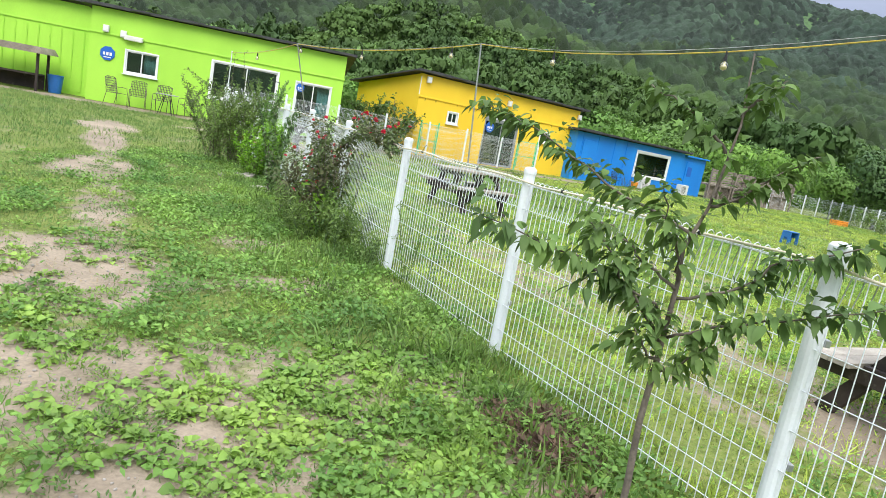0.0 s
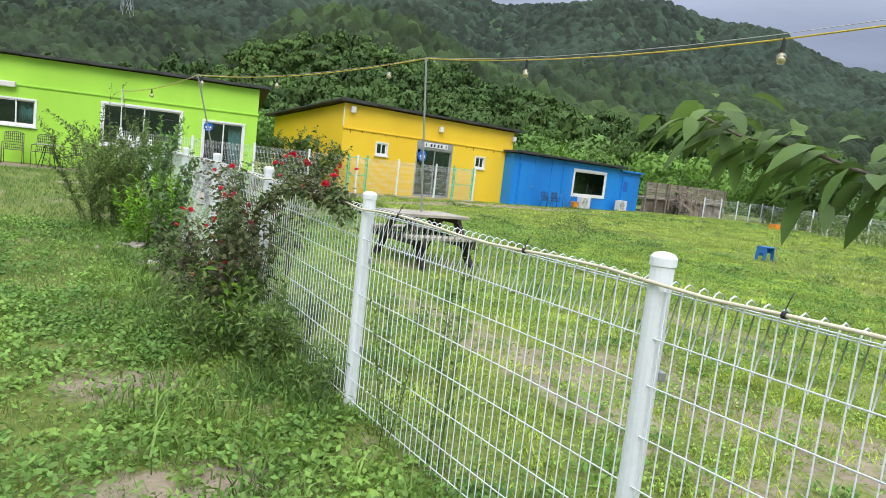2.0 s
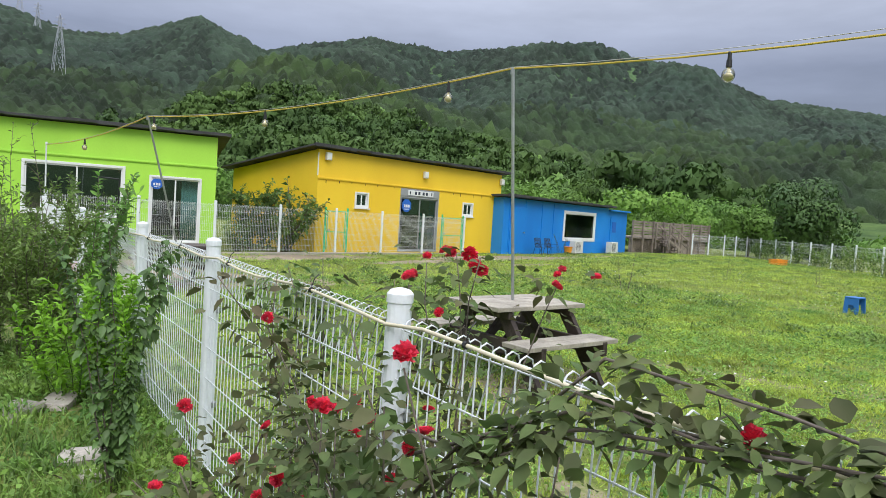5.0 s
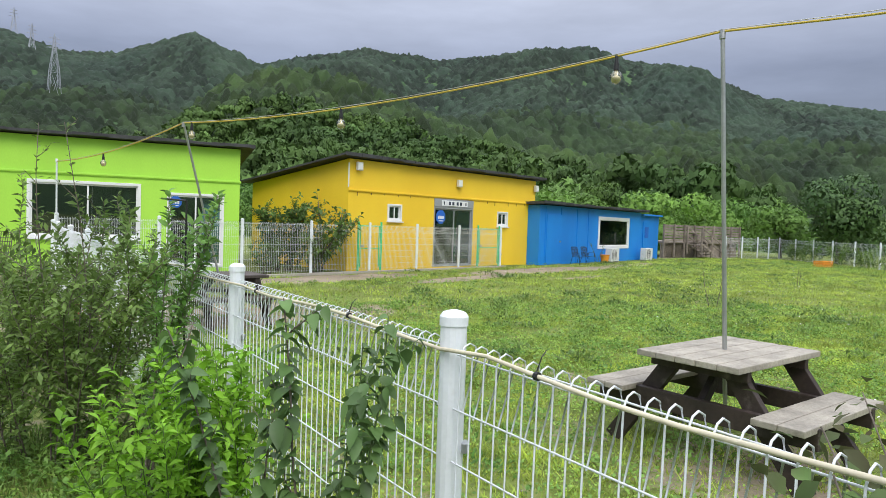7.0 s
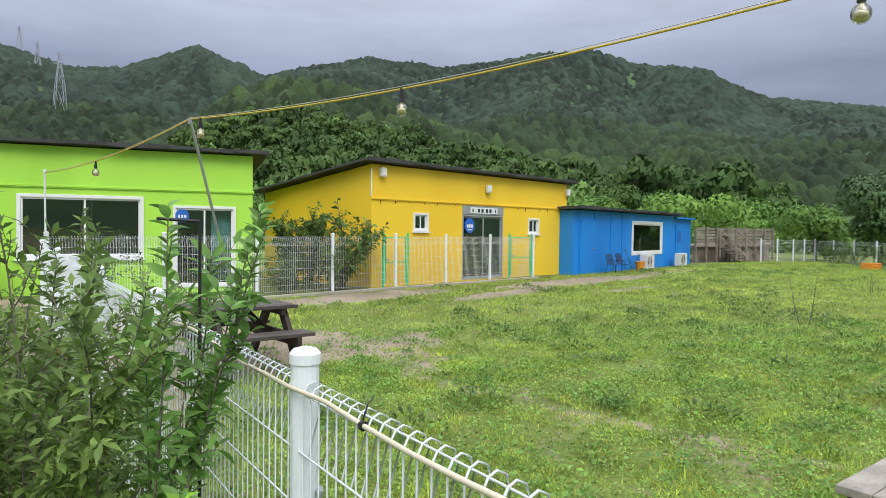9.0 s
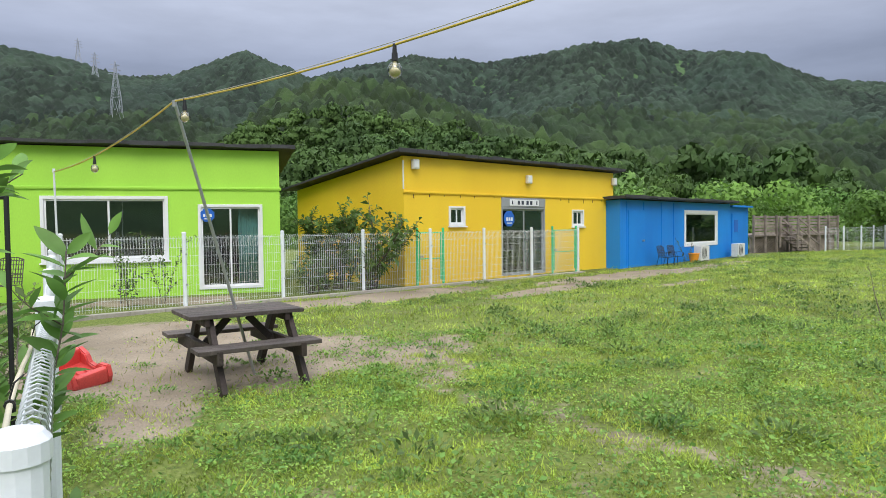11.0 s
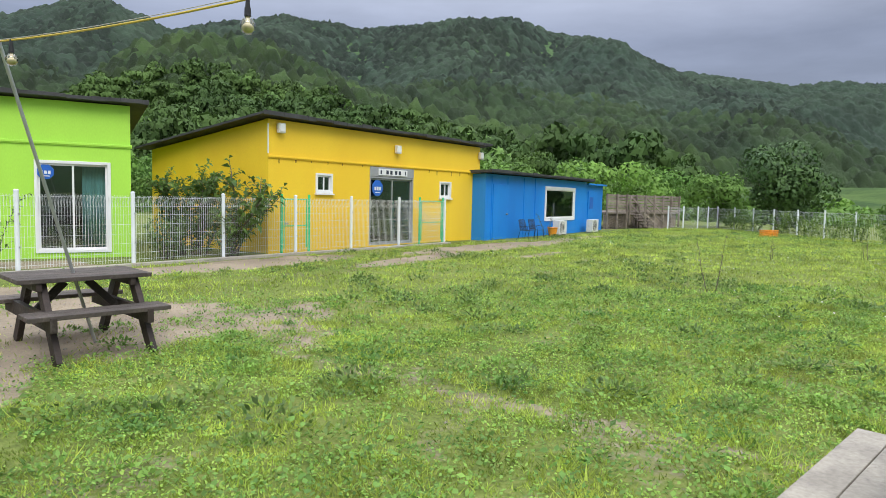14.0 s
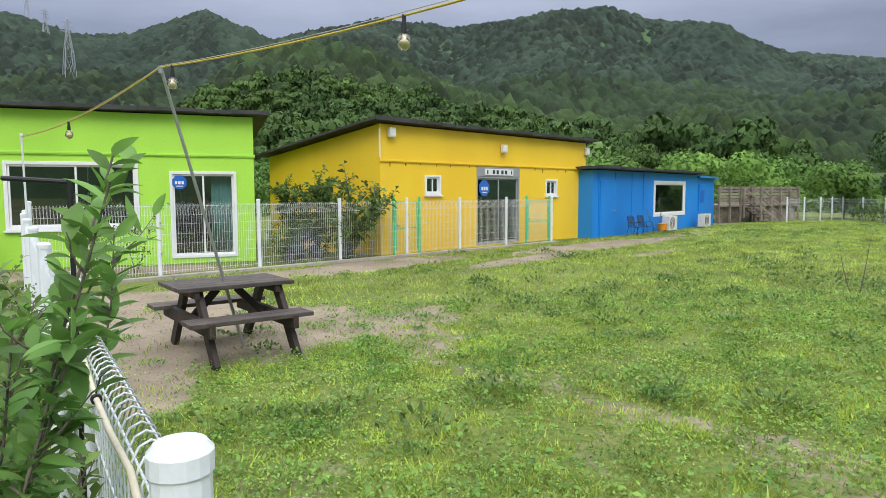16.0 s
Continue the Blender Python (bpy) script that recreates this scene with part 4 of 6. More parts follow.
def bush(name, label, base, stems, height, spread, leaf, leaf_w, per_m, mat, seed, twigs=5, twig_len=0.3, droop=0.3, stem_r=0.008, stem_mat=None, category="shrub", tip_mat=None, wander=0.1, detail=2, low=0.1, lean=(0, 0), root=0.12, hang=0.0):
    """A shrub: several stems from the ground, side twigs, leaves all along."""
    rng = np.random.default_rng(seed)
    base = np.array((base[0], base[1], gz(*base[:2]) - 0.01))
    t = thing(name, Matrix.Translation(base), label, category)
    LP, LD, TP, TD = [], [], [], []
    for k in range(stems):
        az = rng.uniform(0, 2 * math.pi)
        h = height * rng.uniform(0.72, 1.0)
        tilt = spread * rng.uniform(0.25, 1.0)
        d = np.array([math.cos(az) * tilt + lean[0], math.sin(az) * tilt + lean[1], 1.0])
        path = twig_path(base + np.array([math.cos(az), math.sin(az), 0]) * rng.uniform(0, root), d, h * math.hypot(1, tilt * 0.7), 0.25, rng, 7, wander)
        bm = bmesh.new()
        tube(bm, [Vector(p - base) for p in path], stem_r, 5, stem_r * 0.3)
        part("stem", bm, stem_mat or M_STEM, t, smooth=True)
        tw = []
        if twigs:
            q, dd = along(path, twigs, rng, 0.2)
            for a, b in zip(q, dd):
                ang = rng.uniform(0, 2 * math.pi)
                out = np.array([math.cos(ang), math.sin(ang), rng.uniform(0.1, 0.7)])
                tw.append(twig_path(a, out + b * 0.5, twig_len * rng.uniform(0.5, 1.1), 0.1, rng, 4, 0.15))
            bm = bmesh.new()
            for w in tw:
                tube(bm, [Vector(p - base) for p in w], stem_r * 0.45, 4, stem_r * 0.15)
            tagged(part("twig_spray", bm, stem_mat or M_STEM, t), kind="stuff")
        for w, lo in [(path, low)] + [(w, 0.0) for w in tw]:
            length = sum(np.linalg.norm(np.diff(np.array(w), axis=0), axis=1))
            n = max(3, int(per_m * length))
            q, dd = along(w, n, rng, lo)
            ang = np.arange(n) * 2.4 + rng.uniform(0, 6, n) * 0.3
            s = unit(np.cross(dd, np.array([0.3, 0.1, 1.0])))
            u = np.cross(s, dd)
            out = s * np.cos(ang)[:, None] + u * np.sin(ang)[:, None]
            LP.append(q)
            LD.append(out + dd * 0.6 * (1 - hang) + np.array([0, 0, 0.15 - 1.6 * hang]) + rng.normal(0, 0.28, (n, 3)))
    P, D = np.concatenate(LP), np.concatenate(LD)
    sz = rng.uniform(0.55, 1.1, len(P))
    leaf_part("foliage", P, D, leaf * sz, leaf_w * sz, mat, t, droop=droop, detail=detail, rng=rng)
    return t


# ---- woods on the hills ----
def crown_template(seed, lobes, tris, pine=False):
    """A crown one unit wide and about one tall as loose leaf sprays: triangles, and how each spray faces."""
    rng = np.random.default_rng(seed)
    if pine:
        c = np.stack([rng.normal(0, 0.22, lobes), rng.normal(0, 0.22, lobes), rng.uniform(0.45, 1.15, lobes)], 1)
        rad = np.stack([rng.uniform(0.18, 0.34, lobes)] * 2 + [rng.uniform(0.08, 0.14, lobes)], 1)
    else:
        c = np.stack([rng.normal(0, 0.22, lobes), rng.normal(0, 0.22, lobes), rng.uniform(0.3, 0.95, lobes)], 1)
        rad = rng.uniform(0.16, 0.32, (lobes, 1)) * np.array([1, 1, 0.85])
    i = rng.integers(0, lobes, tris)
    d = unit(rng.normal(0, 1, (tris, 3)) + np.array([0, 0, 0.35]))
    p = c[i] + d * rad[i] * rng.uniform(0.8, 1.12, (tris, 1))
    nrm = unit(d + rng.normal(0, 0.4 if tris > 130 else 0.25, (tris, 3)))
    a = unit(np.cross(nrm, rng.normal(0, 1, (tris, 3))))
    b = np.cross(nrm, a)
    s = rng.uniform(0.5, 1.1, (tris, 1)) * (1.6 / math.sqrt(tris))
    face = unit(d + 0.5 * unit(p - np.array([0, 0, 0.55])) + rng.normal(0, 0.18, (tris, 3)))
    return np.stack([p + a * s, p - a * s * 0.6 + b * s * 0.9, p - a * s * 0.5 - b * s], 1), np.repeat(face[:, None], 3, 1)


def wood(name, label, az0, az1, r0, r1, gap, size, tris, mat, seed, pines=0.4, keep=None, sink=0.25, vary=1.0):
    rng = np.random.default_rng(seed)
    tem = [crown_template(seed * 10 + k, 9, tris) for k in range(4)] + [crown_template(seed * 10 + 5 + k, 8, tris, True) for k in range(3)]
    out, nor, tin = [], [], []
    r = r0
    while r < r1:
        n = max(1, int(radians(az1 - az0) * r / gap))
        az = az0 + (az1 - az0) * (np.arange(n) + rng.random(n)) / n
        rr = r + rng.uniform(-0.5, 0.5, n) * gap
        if keep is not None:
            ok = keep(az, rr, rng)
            az, rr = az[ok], rr[ok]
            n = len(az)
        x, y = HUB[0] + rr * np.sin(np.radians(az)), HUB[1] + rr * np.cos(np.radians(az))
        z = hill_z(az, rr)
        grove = vnoise(x, y, 60)
        s = size * rng.uniform(0.7, 1.35, n)
        for k in range(n):
            pine = rng.random() < pines * 2 * grove[k]
            m, f = tem[4 + rng.integers(0, 3)] if pine else tem[rng.integers(0, 4)]
            a = rng.uniform(0, 6.28)
            ca, sa = math.cos(a), math.sin(a)
            turn = np.array([[ca, sa, 0], [-sa, ca, 0], [0, 0, 1.0]])
            q = m @ (turn * np.array([1, 1, 1.25 if pine else 1.0])) * s[k]
            nor.append(f @ turn)
            tin.append(np.full((len(m), 3), 1 + vary * (rng.uniform(-0.45, -0.2) if pine else rng.uniform(-0.2, 0.35))))
            out.append(q + np.array([x[k], y[k], z[k] - sink * s[k]]))
        r += gap
    ob = new(name, soup(name, np.concatenate(out), 3, mat, True, np.concatenate(nor), np.concatenate(tin)))
    return tagged(ob, label, "woodland", kind="stuff")


def canopy_material(name, light, dark, noise, relief, tint):
    """Closed tree crowns: colour drifting from crown to crown, leafy relief."""
    m = leafy(name, light, dark, noise, 0.0, 0.8, 0.12, tint)
    n, l = m.node_tree.nodes, m.node_tree.links
    b = n["Principled BSDF"]
    tc = n.new("ShaderNodeTexCoord")
    f = n.new("ShaderNodeTexNoise")
    f.inputs["Scale"].default_value, f.inputs["Detail"].default_value, f.inputs["Roughness"].default_value = relief, 5, 0.7
    l.new(tc.outputs["Object"], f.inputs["Vector"])
    bp = n.new("ShaderNodeBump")
    bp.inputs["Strength"].default_value, bp.inputs["Distance"].default_value = 1.0, 1.6 / relief
    l.new(f.outputs[0], bp.inputs["Height"])
    l.new(bp.outputs[0], b.inputs["Normal"])
    return m


def canopy(name, label, r0, r1, daz, dr, cell, tall, mat, seed, lumps):
    """The closed roof of a forest: domed and pointed crowns side by side on the hillside."""
    A, R = np.meshgrid(np.arange(-42, 56, daz), np.arange(r0, r1, dr), indexing="ij")
    x, y = R * np.sin(np.radians(A)), R * np.cos(np.radians(A))
    lat = np.random.default_rng(seed).random((6, 256, 256))
    ci, cj = np.floor(x / cell).astype(int), np.floor(y / cell).astype(int)
    top, tint = np.zeros_like(x), np.full(x.shape, 0.8)
    for di in (-1, 0, 1):
        for dj in (-1, 0, 1):
            i, j = (ci + di) % 256, (cj + dj) % 256
            px, py = (ci + di + 0.1 + 0.8 * lat[0, i, j]) * cell, (cj + dj + 0.1 + 0.8 * lat[1, i, j]) * cell
            pine = lat[2, i, j] < 0.75 * smooth(vnoise(px + 900, py, 75), 0.35, 0.7)
            rad = cell * (0.62 + 0.42 * lat[3, i, j])
            q = np.hypot(x - px, y - py) / rad
            dome = np.where(pine, np.clip(1 - q, 0, 1) ** 0.75 * 1.12, np.sqrt(np.clip(1 - q * q, 0, 1)))
            h = tall * (0.65 + 0.6 * lat[4, i, j]) * dome
            better = h > top
            top = np.where(better, h, top)
            tint = np.where(better, np.where(pine, 0.50 + 0.25 * lat[5, i, j], 0.75 + 0.7 * lat[5, i, j]), tint)
    top += tall * lumps * ((vnoise(x, y, cell * 0.30) - 0.5) + 0.6 * (vnoise(x + 50, y, cell * 0.15) - 0.5))
    z = hill_z(A, R) + top - tall * 0.35 - tall * 1.3 * (1 - smooth(R, r0, r0 + 14))
    n0, n1 = A.shape
    k = np.arange(n0 * n1).reshape(n0, n1)
    q = np.stack([k[:-1, :-1], k[:-1, 1:], k[1:, 1:], k[1:, :-1]], -1).reshape(-1, 4)[:, ::-1]
    q = q[(R > 236 * smooth(A, 33, 40))[:-1, :-1].ravel()]
    me = indexed(name, np.stack([HUB[0] + x, HUB[1] + y, z], -1).reshape(-1, 3), q, mat)
    at = me.attributes.new("tint", "FLOAT", "POINT")
    at.data.foreach_set("value", tint.ravel().astype(np.float32))
    return tagged(new(name, me), label, "woodland", kind="stuff")


wood("woods", "dense mixed woods on the lower hillside", -40, 54, 74, 190, 4.8, 6.0, 430, L_FOREST, 11, keep=lambda az, r, g: r > 74 + 150 * smooth(az, 33, 40))
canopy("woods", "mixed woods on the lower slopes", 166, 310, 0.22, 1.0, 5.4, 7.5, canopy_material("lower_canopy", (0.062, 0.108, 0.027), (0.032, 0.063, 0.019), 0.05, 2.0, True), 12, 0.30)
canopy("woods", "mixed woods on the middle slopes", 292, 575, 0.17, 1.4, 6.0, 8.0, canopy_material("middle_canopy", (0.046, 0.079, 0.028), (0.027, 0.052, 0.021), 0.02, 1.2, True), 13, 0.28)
# far crowns are bluer and greyer: distance haze put into their base colour
canopy("woods", "far woods up to the ridge", 552, 966, 0.15, 2.3, 6.8, 8.0, canopy_material("hazed_far_canopy", (0.047, 0.078, 0.045), (0.033, 0.059, 0.038), 0.008, 0.7, True), 14, 0.22)
wood("tree_belt", "light green broadleaf trees behind the houses", -34, 36, 52, 74, 5.2, 4.8, 1900, L_NEARWOOD, 14, 0.05)
wood("hedge", "overgrown green hedge beyond the field fence", 35, 60, 57, 67, 2.4, 2.1, 170, L_NEARWOOD, 15, 0.0)


def big_tree(name, label, x, y, h, w, mat, seed, tris=1500, trunk=0.12):
    """A broadleaf tree: tapered trunk, limbs, a crown of many leaf sprays."""
    rng = np.random.default_rng(seed)
    z = gz(x, y)
    t = thing(name, Matrix.Translation((x, y, z)), label, "tree")
    bm = bmesh.new()
    tube(bm, [(0, 0, -0.1), (0.03, 0.02, h * 0.25), (-0.03, 0.04, h * 0.5)], trunk, 8, trunk * 0.6)
    part("trunk", bm, M_STEM, t, smooth=True)
    for k in range(6):
        a = k * 1.05 + rng.uniform(-0.3, 0.3)
        bm = bmesh.new()
        path = twig_path((0, 0.03, h * rng.uniform(0.25, 0.5)), (math.cos(a), math.sin(a), 0.8), w * 0.45, 0.2, rng, 5)
        tube(bm, [Vector(p) for p in path], trunk * 0.45, 6, trunk * 0.1)
        part("limb", bm, M_STEM, t, smooth=True)
    c, f = crown_template(seed, 16, tris)
    mid = c.mean(1, keepdims=True)
    c = mid + (c - mid) * 1.6
    c = c * np.array([w, w, h * 0.95]) + np.array([0, 0, -h * 0.06])
    ob = new("crown", soup("crown", c, 3, mat, True, f, np.ones(3 * len(c))))
    ob.parent = t
    tagged(ob, kind="stuff")
    return t


big_tree("field_tree", "dark green broadleaf tree behind the field fence", 24.7, 39.6, 4.5, 4.0, L_TREE, 31, 7000)
big_tree("field_tree", "lighter green bushy tree behind the field fence", 25.3, 45.0, 3.2, 3.2, L_NEARWOOD, 32, 3200, 0.08)

# ---- turf ----
FX, FY = zip(*[(p[0], p[1]) for p in NEAR_POSTS])


def fence_x(y):
    return np.interp(y, FY, FX)


def in_lot(x, y):
    """Where turf may grow: in front of the houses."""
    n37 = -x * math.sin(radians(37)) + y * math.cos(radians(37))
    left = (x < -7.9) & (-x * math.sin(radians(14)) + y * math.cos(radians(14)) < 25.2)
    mid = (x >= -7.9) & (n37 < 21.9) & (x < 6)
    right = (x >= 6) & (-x * math.sin(radians(41)) + y * math.cos(radians(41)) < 19.9)
    return left | mid | right


def blades(name, label, n, x0, x1, y0, y1, h, w, mat, seed, where, lean=0.5, seg=1):
    """Loose grass blades where 'where' allows; seg 2 gives bent blades."""
    rng = np.random.default_rng(seed)
    x, y = rng.uniform(x0, x1, n), rng.uniform(y0, y1, n)
    ok = rng.random(n) < where(x, y)
    x, y = x[ok], y[ok]
    n = len(x)
    z = ground_z(x, y) - 0.004
    P = np.stack([x, y, z], 1)
    a, b = rng.uniform(0, 6.283, n), rng.uniform(0, 6.283, n)
    tall = (0.25 + 0.5 * vnoise(x, y, 0.8) + 1.3 * vnoise(x + 2, y, 0.23) ** 2) * rng.uniform(0.6, 1.3, n)
    H = (h * tall)[:, None]
    S = np.stack([np.cos(a), np.sin(a), np.zeros(n)], 1) * (w * rng.uniform(0.6, 1.3, n))[:, None] / 2
    Ld = np.stack([np.cos(b), np.sin(b), np.zeros(n)], 1) * (rng.uniform(0.1, 1.0, n) * lean)[:, None] * H
    up = np.array([0, 0, 1.0])
    if seg == 1:
        V = np.stack([P - S, P + S, P + Ld + up * H], 1)
        tuft = 0.52 + 0.85 * vnoise(x + 31, y, 0.42) + 0.55 * (vnoise(x, y + 17, 0.11) - 0.3)
        me = soup(name, V, 3, mat, tint=np.repeat(tuft, 3))
    else:
        m = P + Ld * 0.35 + up * H * 0.62
        tip = P + Ld * 1.15 + up * H * rng.uniform(0.75, 1.0, (n, 1))
        V = np.stack([P - S, P + S, m - S * 0.8, m + S * 0.8, tip], 1).reshape(-1, 3)
        base = np.arange(n)[:, None] * 5
        F = np.concatenate([base + np.array([0, 1, 3]), base + np.array([0, 3, 2]), base + np.array([2, 3, 4])])
        me = indexed(name, V, F, mat, smooth=False)
    return tagged(new(name, me), label, "grass", kind="stuff")


def thin(x, y, lo=0.03):
    return np.clip(1 - 1.25 * bare(x, y), lo, 1)


def path_side(x, y):
    return ((x < fence_x(y) + 0.1) & in_lot(x, y)).astype(float)


def field_side(x, y):
    return ((x > fence_x(y) - 0.05) & in_lot(x, y)).astype(float)


def verge(x, y):
    d = fence_x(y) - x
    return smooth(d, -0.25, 0.05) * (1 - smooth(d, 0.5 + 0.6 * vnoise(x, y, 1.1), 1.5)) * np.clip(1 - 0.9 * bare(x, y), 0.1, 1)


blades("grass", "short trampled grass along the path", 150000, -6, 2.8, -0.5, 12, 0.055, 0.006, L_GRASS, 41, lambda x, y: path_side(x, y) * thin(x, y), 1.1)
blades("long_grass", "long lush grass at the foot of the fence", 70000, -4.6, 2.6, 0.8, 12.6, 0.115, 0.012, L_LUSH, 42, lambda x, y: verge(x, y), 1.2, 2)
blades("field_grass", "short yellow-green field turf", 620000, -6, 7.5, 2, 18.5, 0.046, 0.011, L_TURF, 43, lambda x, y: field_side(x, y) * thin(x, y, 0.06) * (0.12 + 0.88 * smooth(vnoise(x + 5, y, 0.13) * 0.55 + vnoise(x, y, 0.36) * 0.45, 0.40, 0.58)), 1.3)
blades("field_grass", "short yellow-green field turf further off", 370000, -6, 23, 9, 42, 0.065, 0.019, L_TURF, 44, lambda x, y: field_side(x, y) * thin(x, y) * (0.25 + 0.75 * smooth(np.hypot(x + 2.5, y - 10), 6, 10)) * (0.5 + 0.5 * smooth(vnoise(x + 5, y, 0.22) * 0.5 + vnoise(x, y, 0.6) * 0.5, 0.40, 0.58)), 1.1)
blades("grass", "lawn in front of the green house", 70000, -17, -4, 9, 25, 0.075, 0.014, L_GRASS, 45, lambda x, y: path_side(x, y) * thin(x, y), 1.0)
blades("dry_grass", "dry straw lying in the turf", 60000, -6, 9, 1, 22, 0.05, 0.005, L_STRAW, 46, lambda x, y: np.clip(0.2 + bare(x, y), 0, 1) * in_lot(x, y) * smooth(vnoise(x, y, 1.3), 0.4, 0.65), 2.0)


def clover(name, label, n, x0, x1, y0, y1, size, mat, seed, where, height=0.05):
    """Small broad leaves lying over the turf in patches."""
    rng = np.random.default_rng(seed)
    x, y = rng.uniform(x0, x1, n), rng.uniform(y0, y1, n)
    ok = rng.random(n) < where(x, y)
    x, y = x[ok], y[ok]
    n = len(x)
    patch = vnoise(x, y, 0.8)
    P = np.stack([x, y, ground_z(x, y) + height * rng.uniform(0.15, 1.0, n) * (0.4 + patch)], 1)
    a = rng.uniform(0, 6.283, n)
    D = np.stack([np.cos(a), np.sin(a), rng.uniform(-0.1, 0.9, n)], 1)
    V, F = leaf_flakes(P, D, size * rng.uniform(0.6, 1.3, n), size * 0.7 * rng.uniform(0.7, 1.2, n), rng)
    return tagged(new(name, indexed(name, V, F, mat)), label, "weeds", kind="stuff")


clover("turf_leaves", "small bright leaves of creeping plants in the turf", 340000, -6, 8, 3, 20, 0.026, L_BRIGHT, 50, lambda x, y: field_side(x, y) * thin(x, y, 0.02) * smooth(vnoise(x + 3, y + 2, 0.10) * 0.5 + vnoise(x + 7, y, 0.45) * 0.5, 0.44, 0.62), 0.05)
clover("turf_leaves", "bright leaves of creeping plants further off", 70000, -6, 20, 15, 36, 0.030, L_BRIGHT, 49, lambda x, y: field_side(x, y) * thin(x, y, 0.02) * smooth(vnoise(x + 3, y + 2, 0.2) * 0.5 + vnoise(x + 7, y, 0.8) * 0.5, 0.44, 0.62), 0.06)
clover("clover", "patches of darker clover in the field", 170000, -6, 8, 3, 20, 0.03, L_CLOVER, 51, lambda x, y: field_side(x, y) * thin(x, y, 0) * (0.06 + smooth(vnoise(x, y, 1.7) * 0.5 + vnoise(x, y + 8, 0.33) * 0.5, 0.47, 0.62)), 0.10)
clover("clover", "patches of clover further across the field", 80000, -6, 22, 12, 40, 0.05, L_CLOVER, 52, lambda x, y: field_side(x, y) * thin(x, y, 0) * (0.06 + smooth(vnoise(x + 7, y, 2.4) * 0.5 + vnoise(x, y + 8, 0.45) * 0.5, 0.47, 0.64)), 0.13)
clover("ground_weeds", "low broad-leaved weeds along the path", 180000, -5.5, 2.5, 0, 12, 0.04, L_CLOVER, 53, lambda x, y: path_side(x, y) * thin(x, y, 0.02) * (0.08 + smooth(vnoise(x, y + 3, 1.0) * 0.5 + vnoise(x + 3, y, 0.28) * 0.5, 0.44, 0.6)), 0.09)
clover("white_clover_flowers", "small white clover flowers in the field", 3000, 2, 20, 9, 34, 0.03, M_SIGNWHITE, 54, lambda x, y: field_side(x, y) * smooth(vnoise(x, y, 3.0), 0.5, 0.75), 0.13)


def rosettes(n, seed):
    """Leafy weeds with upright oval leaves on the sandy path."""
    rng = np.random.default_rng(seed)
    P, D, L = [], [], []
    k = 0
    while k < n:
        x, y = rng.uniform(-3.2, 1.1), rng.uniform(0.7, 7.5)
        if x > fence_x(y) - 0.25 or rng.random() > (1.0 if y < 4 else 0.35) * (0.45 if x < -0.8 else 1.0) * (0.25 + smooth(vnoise(x + 3, y, 0.9), 0.4, 0.62)):
            continue
        k += 1
        size = rng.uniform(0.03, 0.068)
        m = rng.integers(9, 17)
        a = rng.uniform(0, 6.28) + np.arange(m) * 2.4
        el = rng.uniform(0.25, 1.3, m)
        r = rng.uniform(0.0, 0.05, m)
        P.append(np.stack([x + np.cos(a) * r, y + np.sin(a) * r, np.full(m, gz(x, y)) + rng.uniform(0, size * 0.5, m)], 1))
        D.append(np.stack([np.cos(a), np.sin(a), el], 1))
        L.append(size * rng.uniform(0.7, 1.2, m))
    P, D, L = np.concatenate(P), np.concatenate(D), np.concatenate(L)
    V, F = leaf_blades(P, D, L, L * 0.68, 0.5, 0.3, 3, rng)
    return tagged(new("leafy_weeds", indexed("leafy_weeds", V, F, L_WEED)), "fresh green leafy weeds on sandy soil", "weeds", kind="stuff")


rosettes(1350, 55)


def clumps(name, label, n, x0, x1, y0, y1, size, mat, seed, where, far=0.0):
    """Low rounded weeds standing a little over the turf."""
    rng = np.random.default_rng(seed)
    P, D, L = [], [], []
    x, y = rng.uniform(x0, x1, n), rng.uniform(y0, y1, n)
    ok = rng.random(n) < where(x, y)
    for a, b in zip(x[ok], y[ok]):
        r = size * rng.uniform(0.5, 1.4)
        m = int(rng.integers(45, 90))
        q = rng.normal(0, 0.5, (m, 2)) * r
        d2 = (q ** 2).sum(1) / r ** 2
        P.append(np.stack([a + q[:, 0], b + q[:, 1], gz(a, b) + r * 0.45 * np.exp(-d2) * rng.uniform(0.3, 1.0, m)], 1))
        D.append(np.stack([q[:, 0] / r + rng.normal(0, 0.5, m), q[:, 1] / r + rng.normal(0, 0.5, m), rng.uniform(0.0, 1.0, m)], 1))
        L.append(np.full(m, r * (0.27 + far)) * rng.uniform(0.7, 1.2, m))
    P, D, L = np.concatenate(P), np.concatenate(D), np.concatenate(L)
    V, F = leaf_flakes(P, D, L, L * 0.42, rng)
    return tagged(new(name, indexed(name, V, F, mat)), label, "weeds", kind="stuff")


clumps("weed_clumps", "low dark green weed clumps in the field turf", 1500, -6, 8, 3, 20, 0.15, L_CLOVER, 57, lambda x, y: field_side(x, y) * (0.15 + smooth(vnoise(x + 5, y, 1.6), 0.4, 0.7)))
clumps("weed_clumps", "low dark green weed clumps across the field", 1500, -5, 22, 14, 38, 0.22, L_SHRUB, 58, lambda x, y: field_side(x, y) * smooth(vnoise(x + 5, y, 2.6), 0.42, 0.7) * (1 - bare(x, y)))
clumps("weed_clumps", "low green weed clumps in the path's grass", 1300, -6, 2.5, 2.5, 13, 0.10, L_WEED, 59, lambda x, y: path_side(x, y) * (0.2 + smooth(vnoise(x + 5, y, 1.2), 0.4, 0.7)))
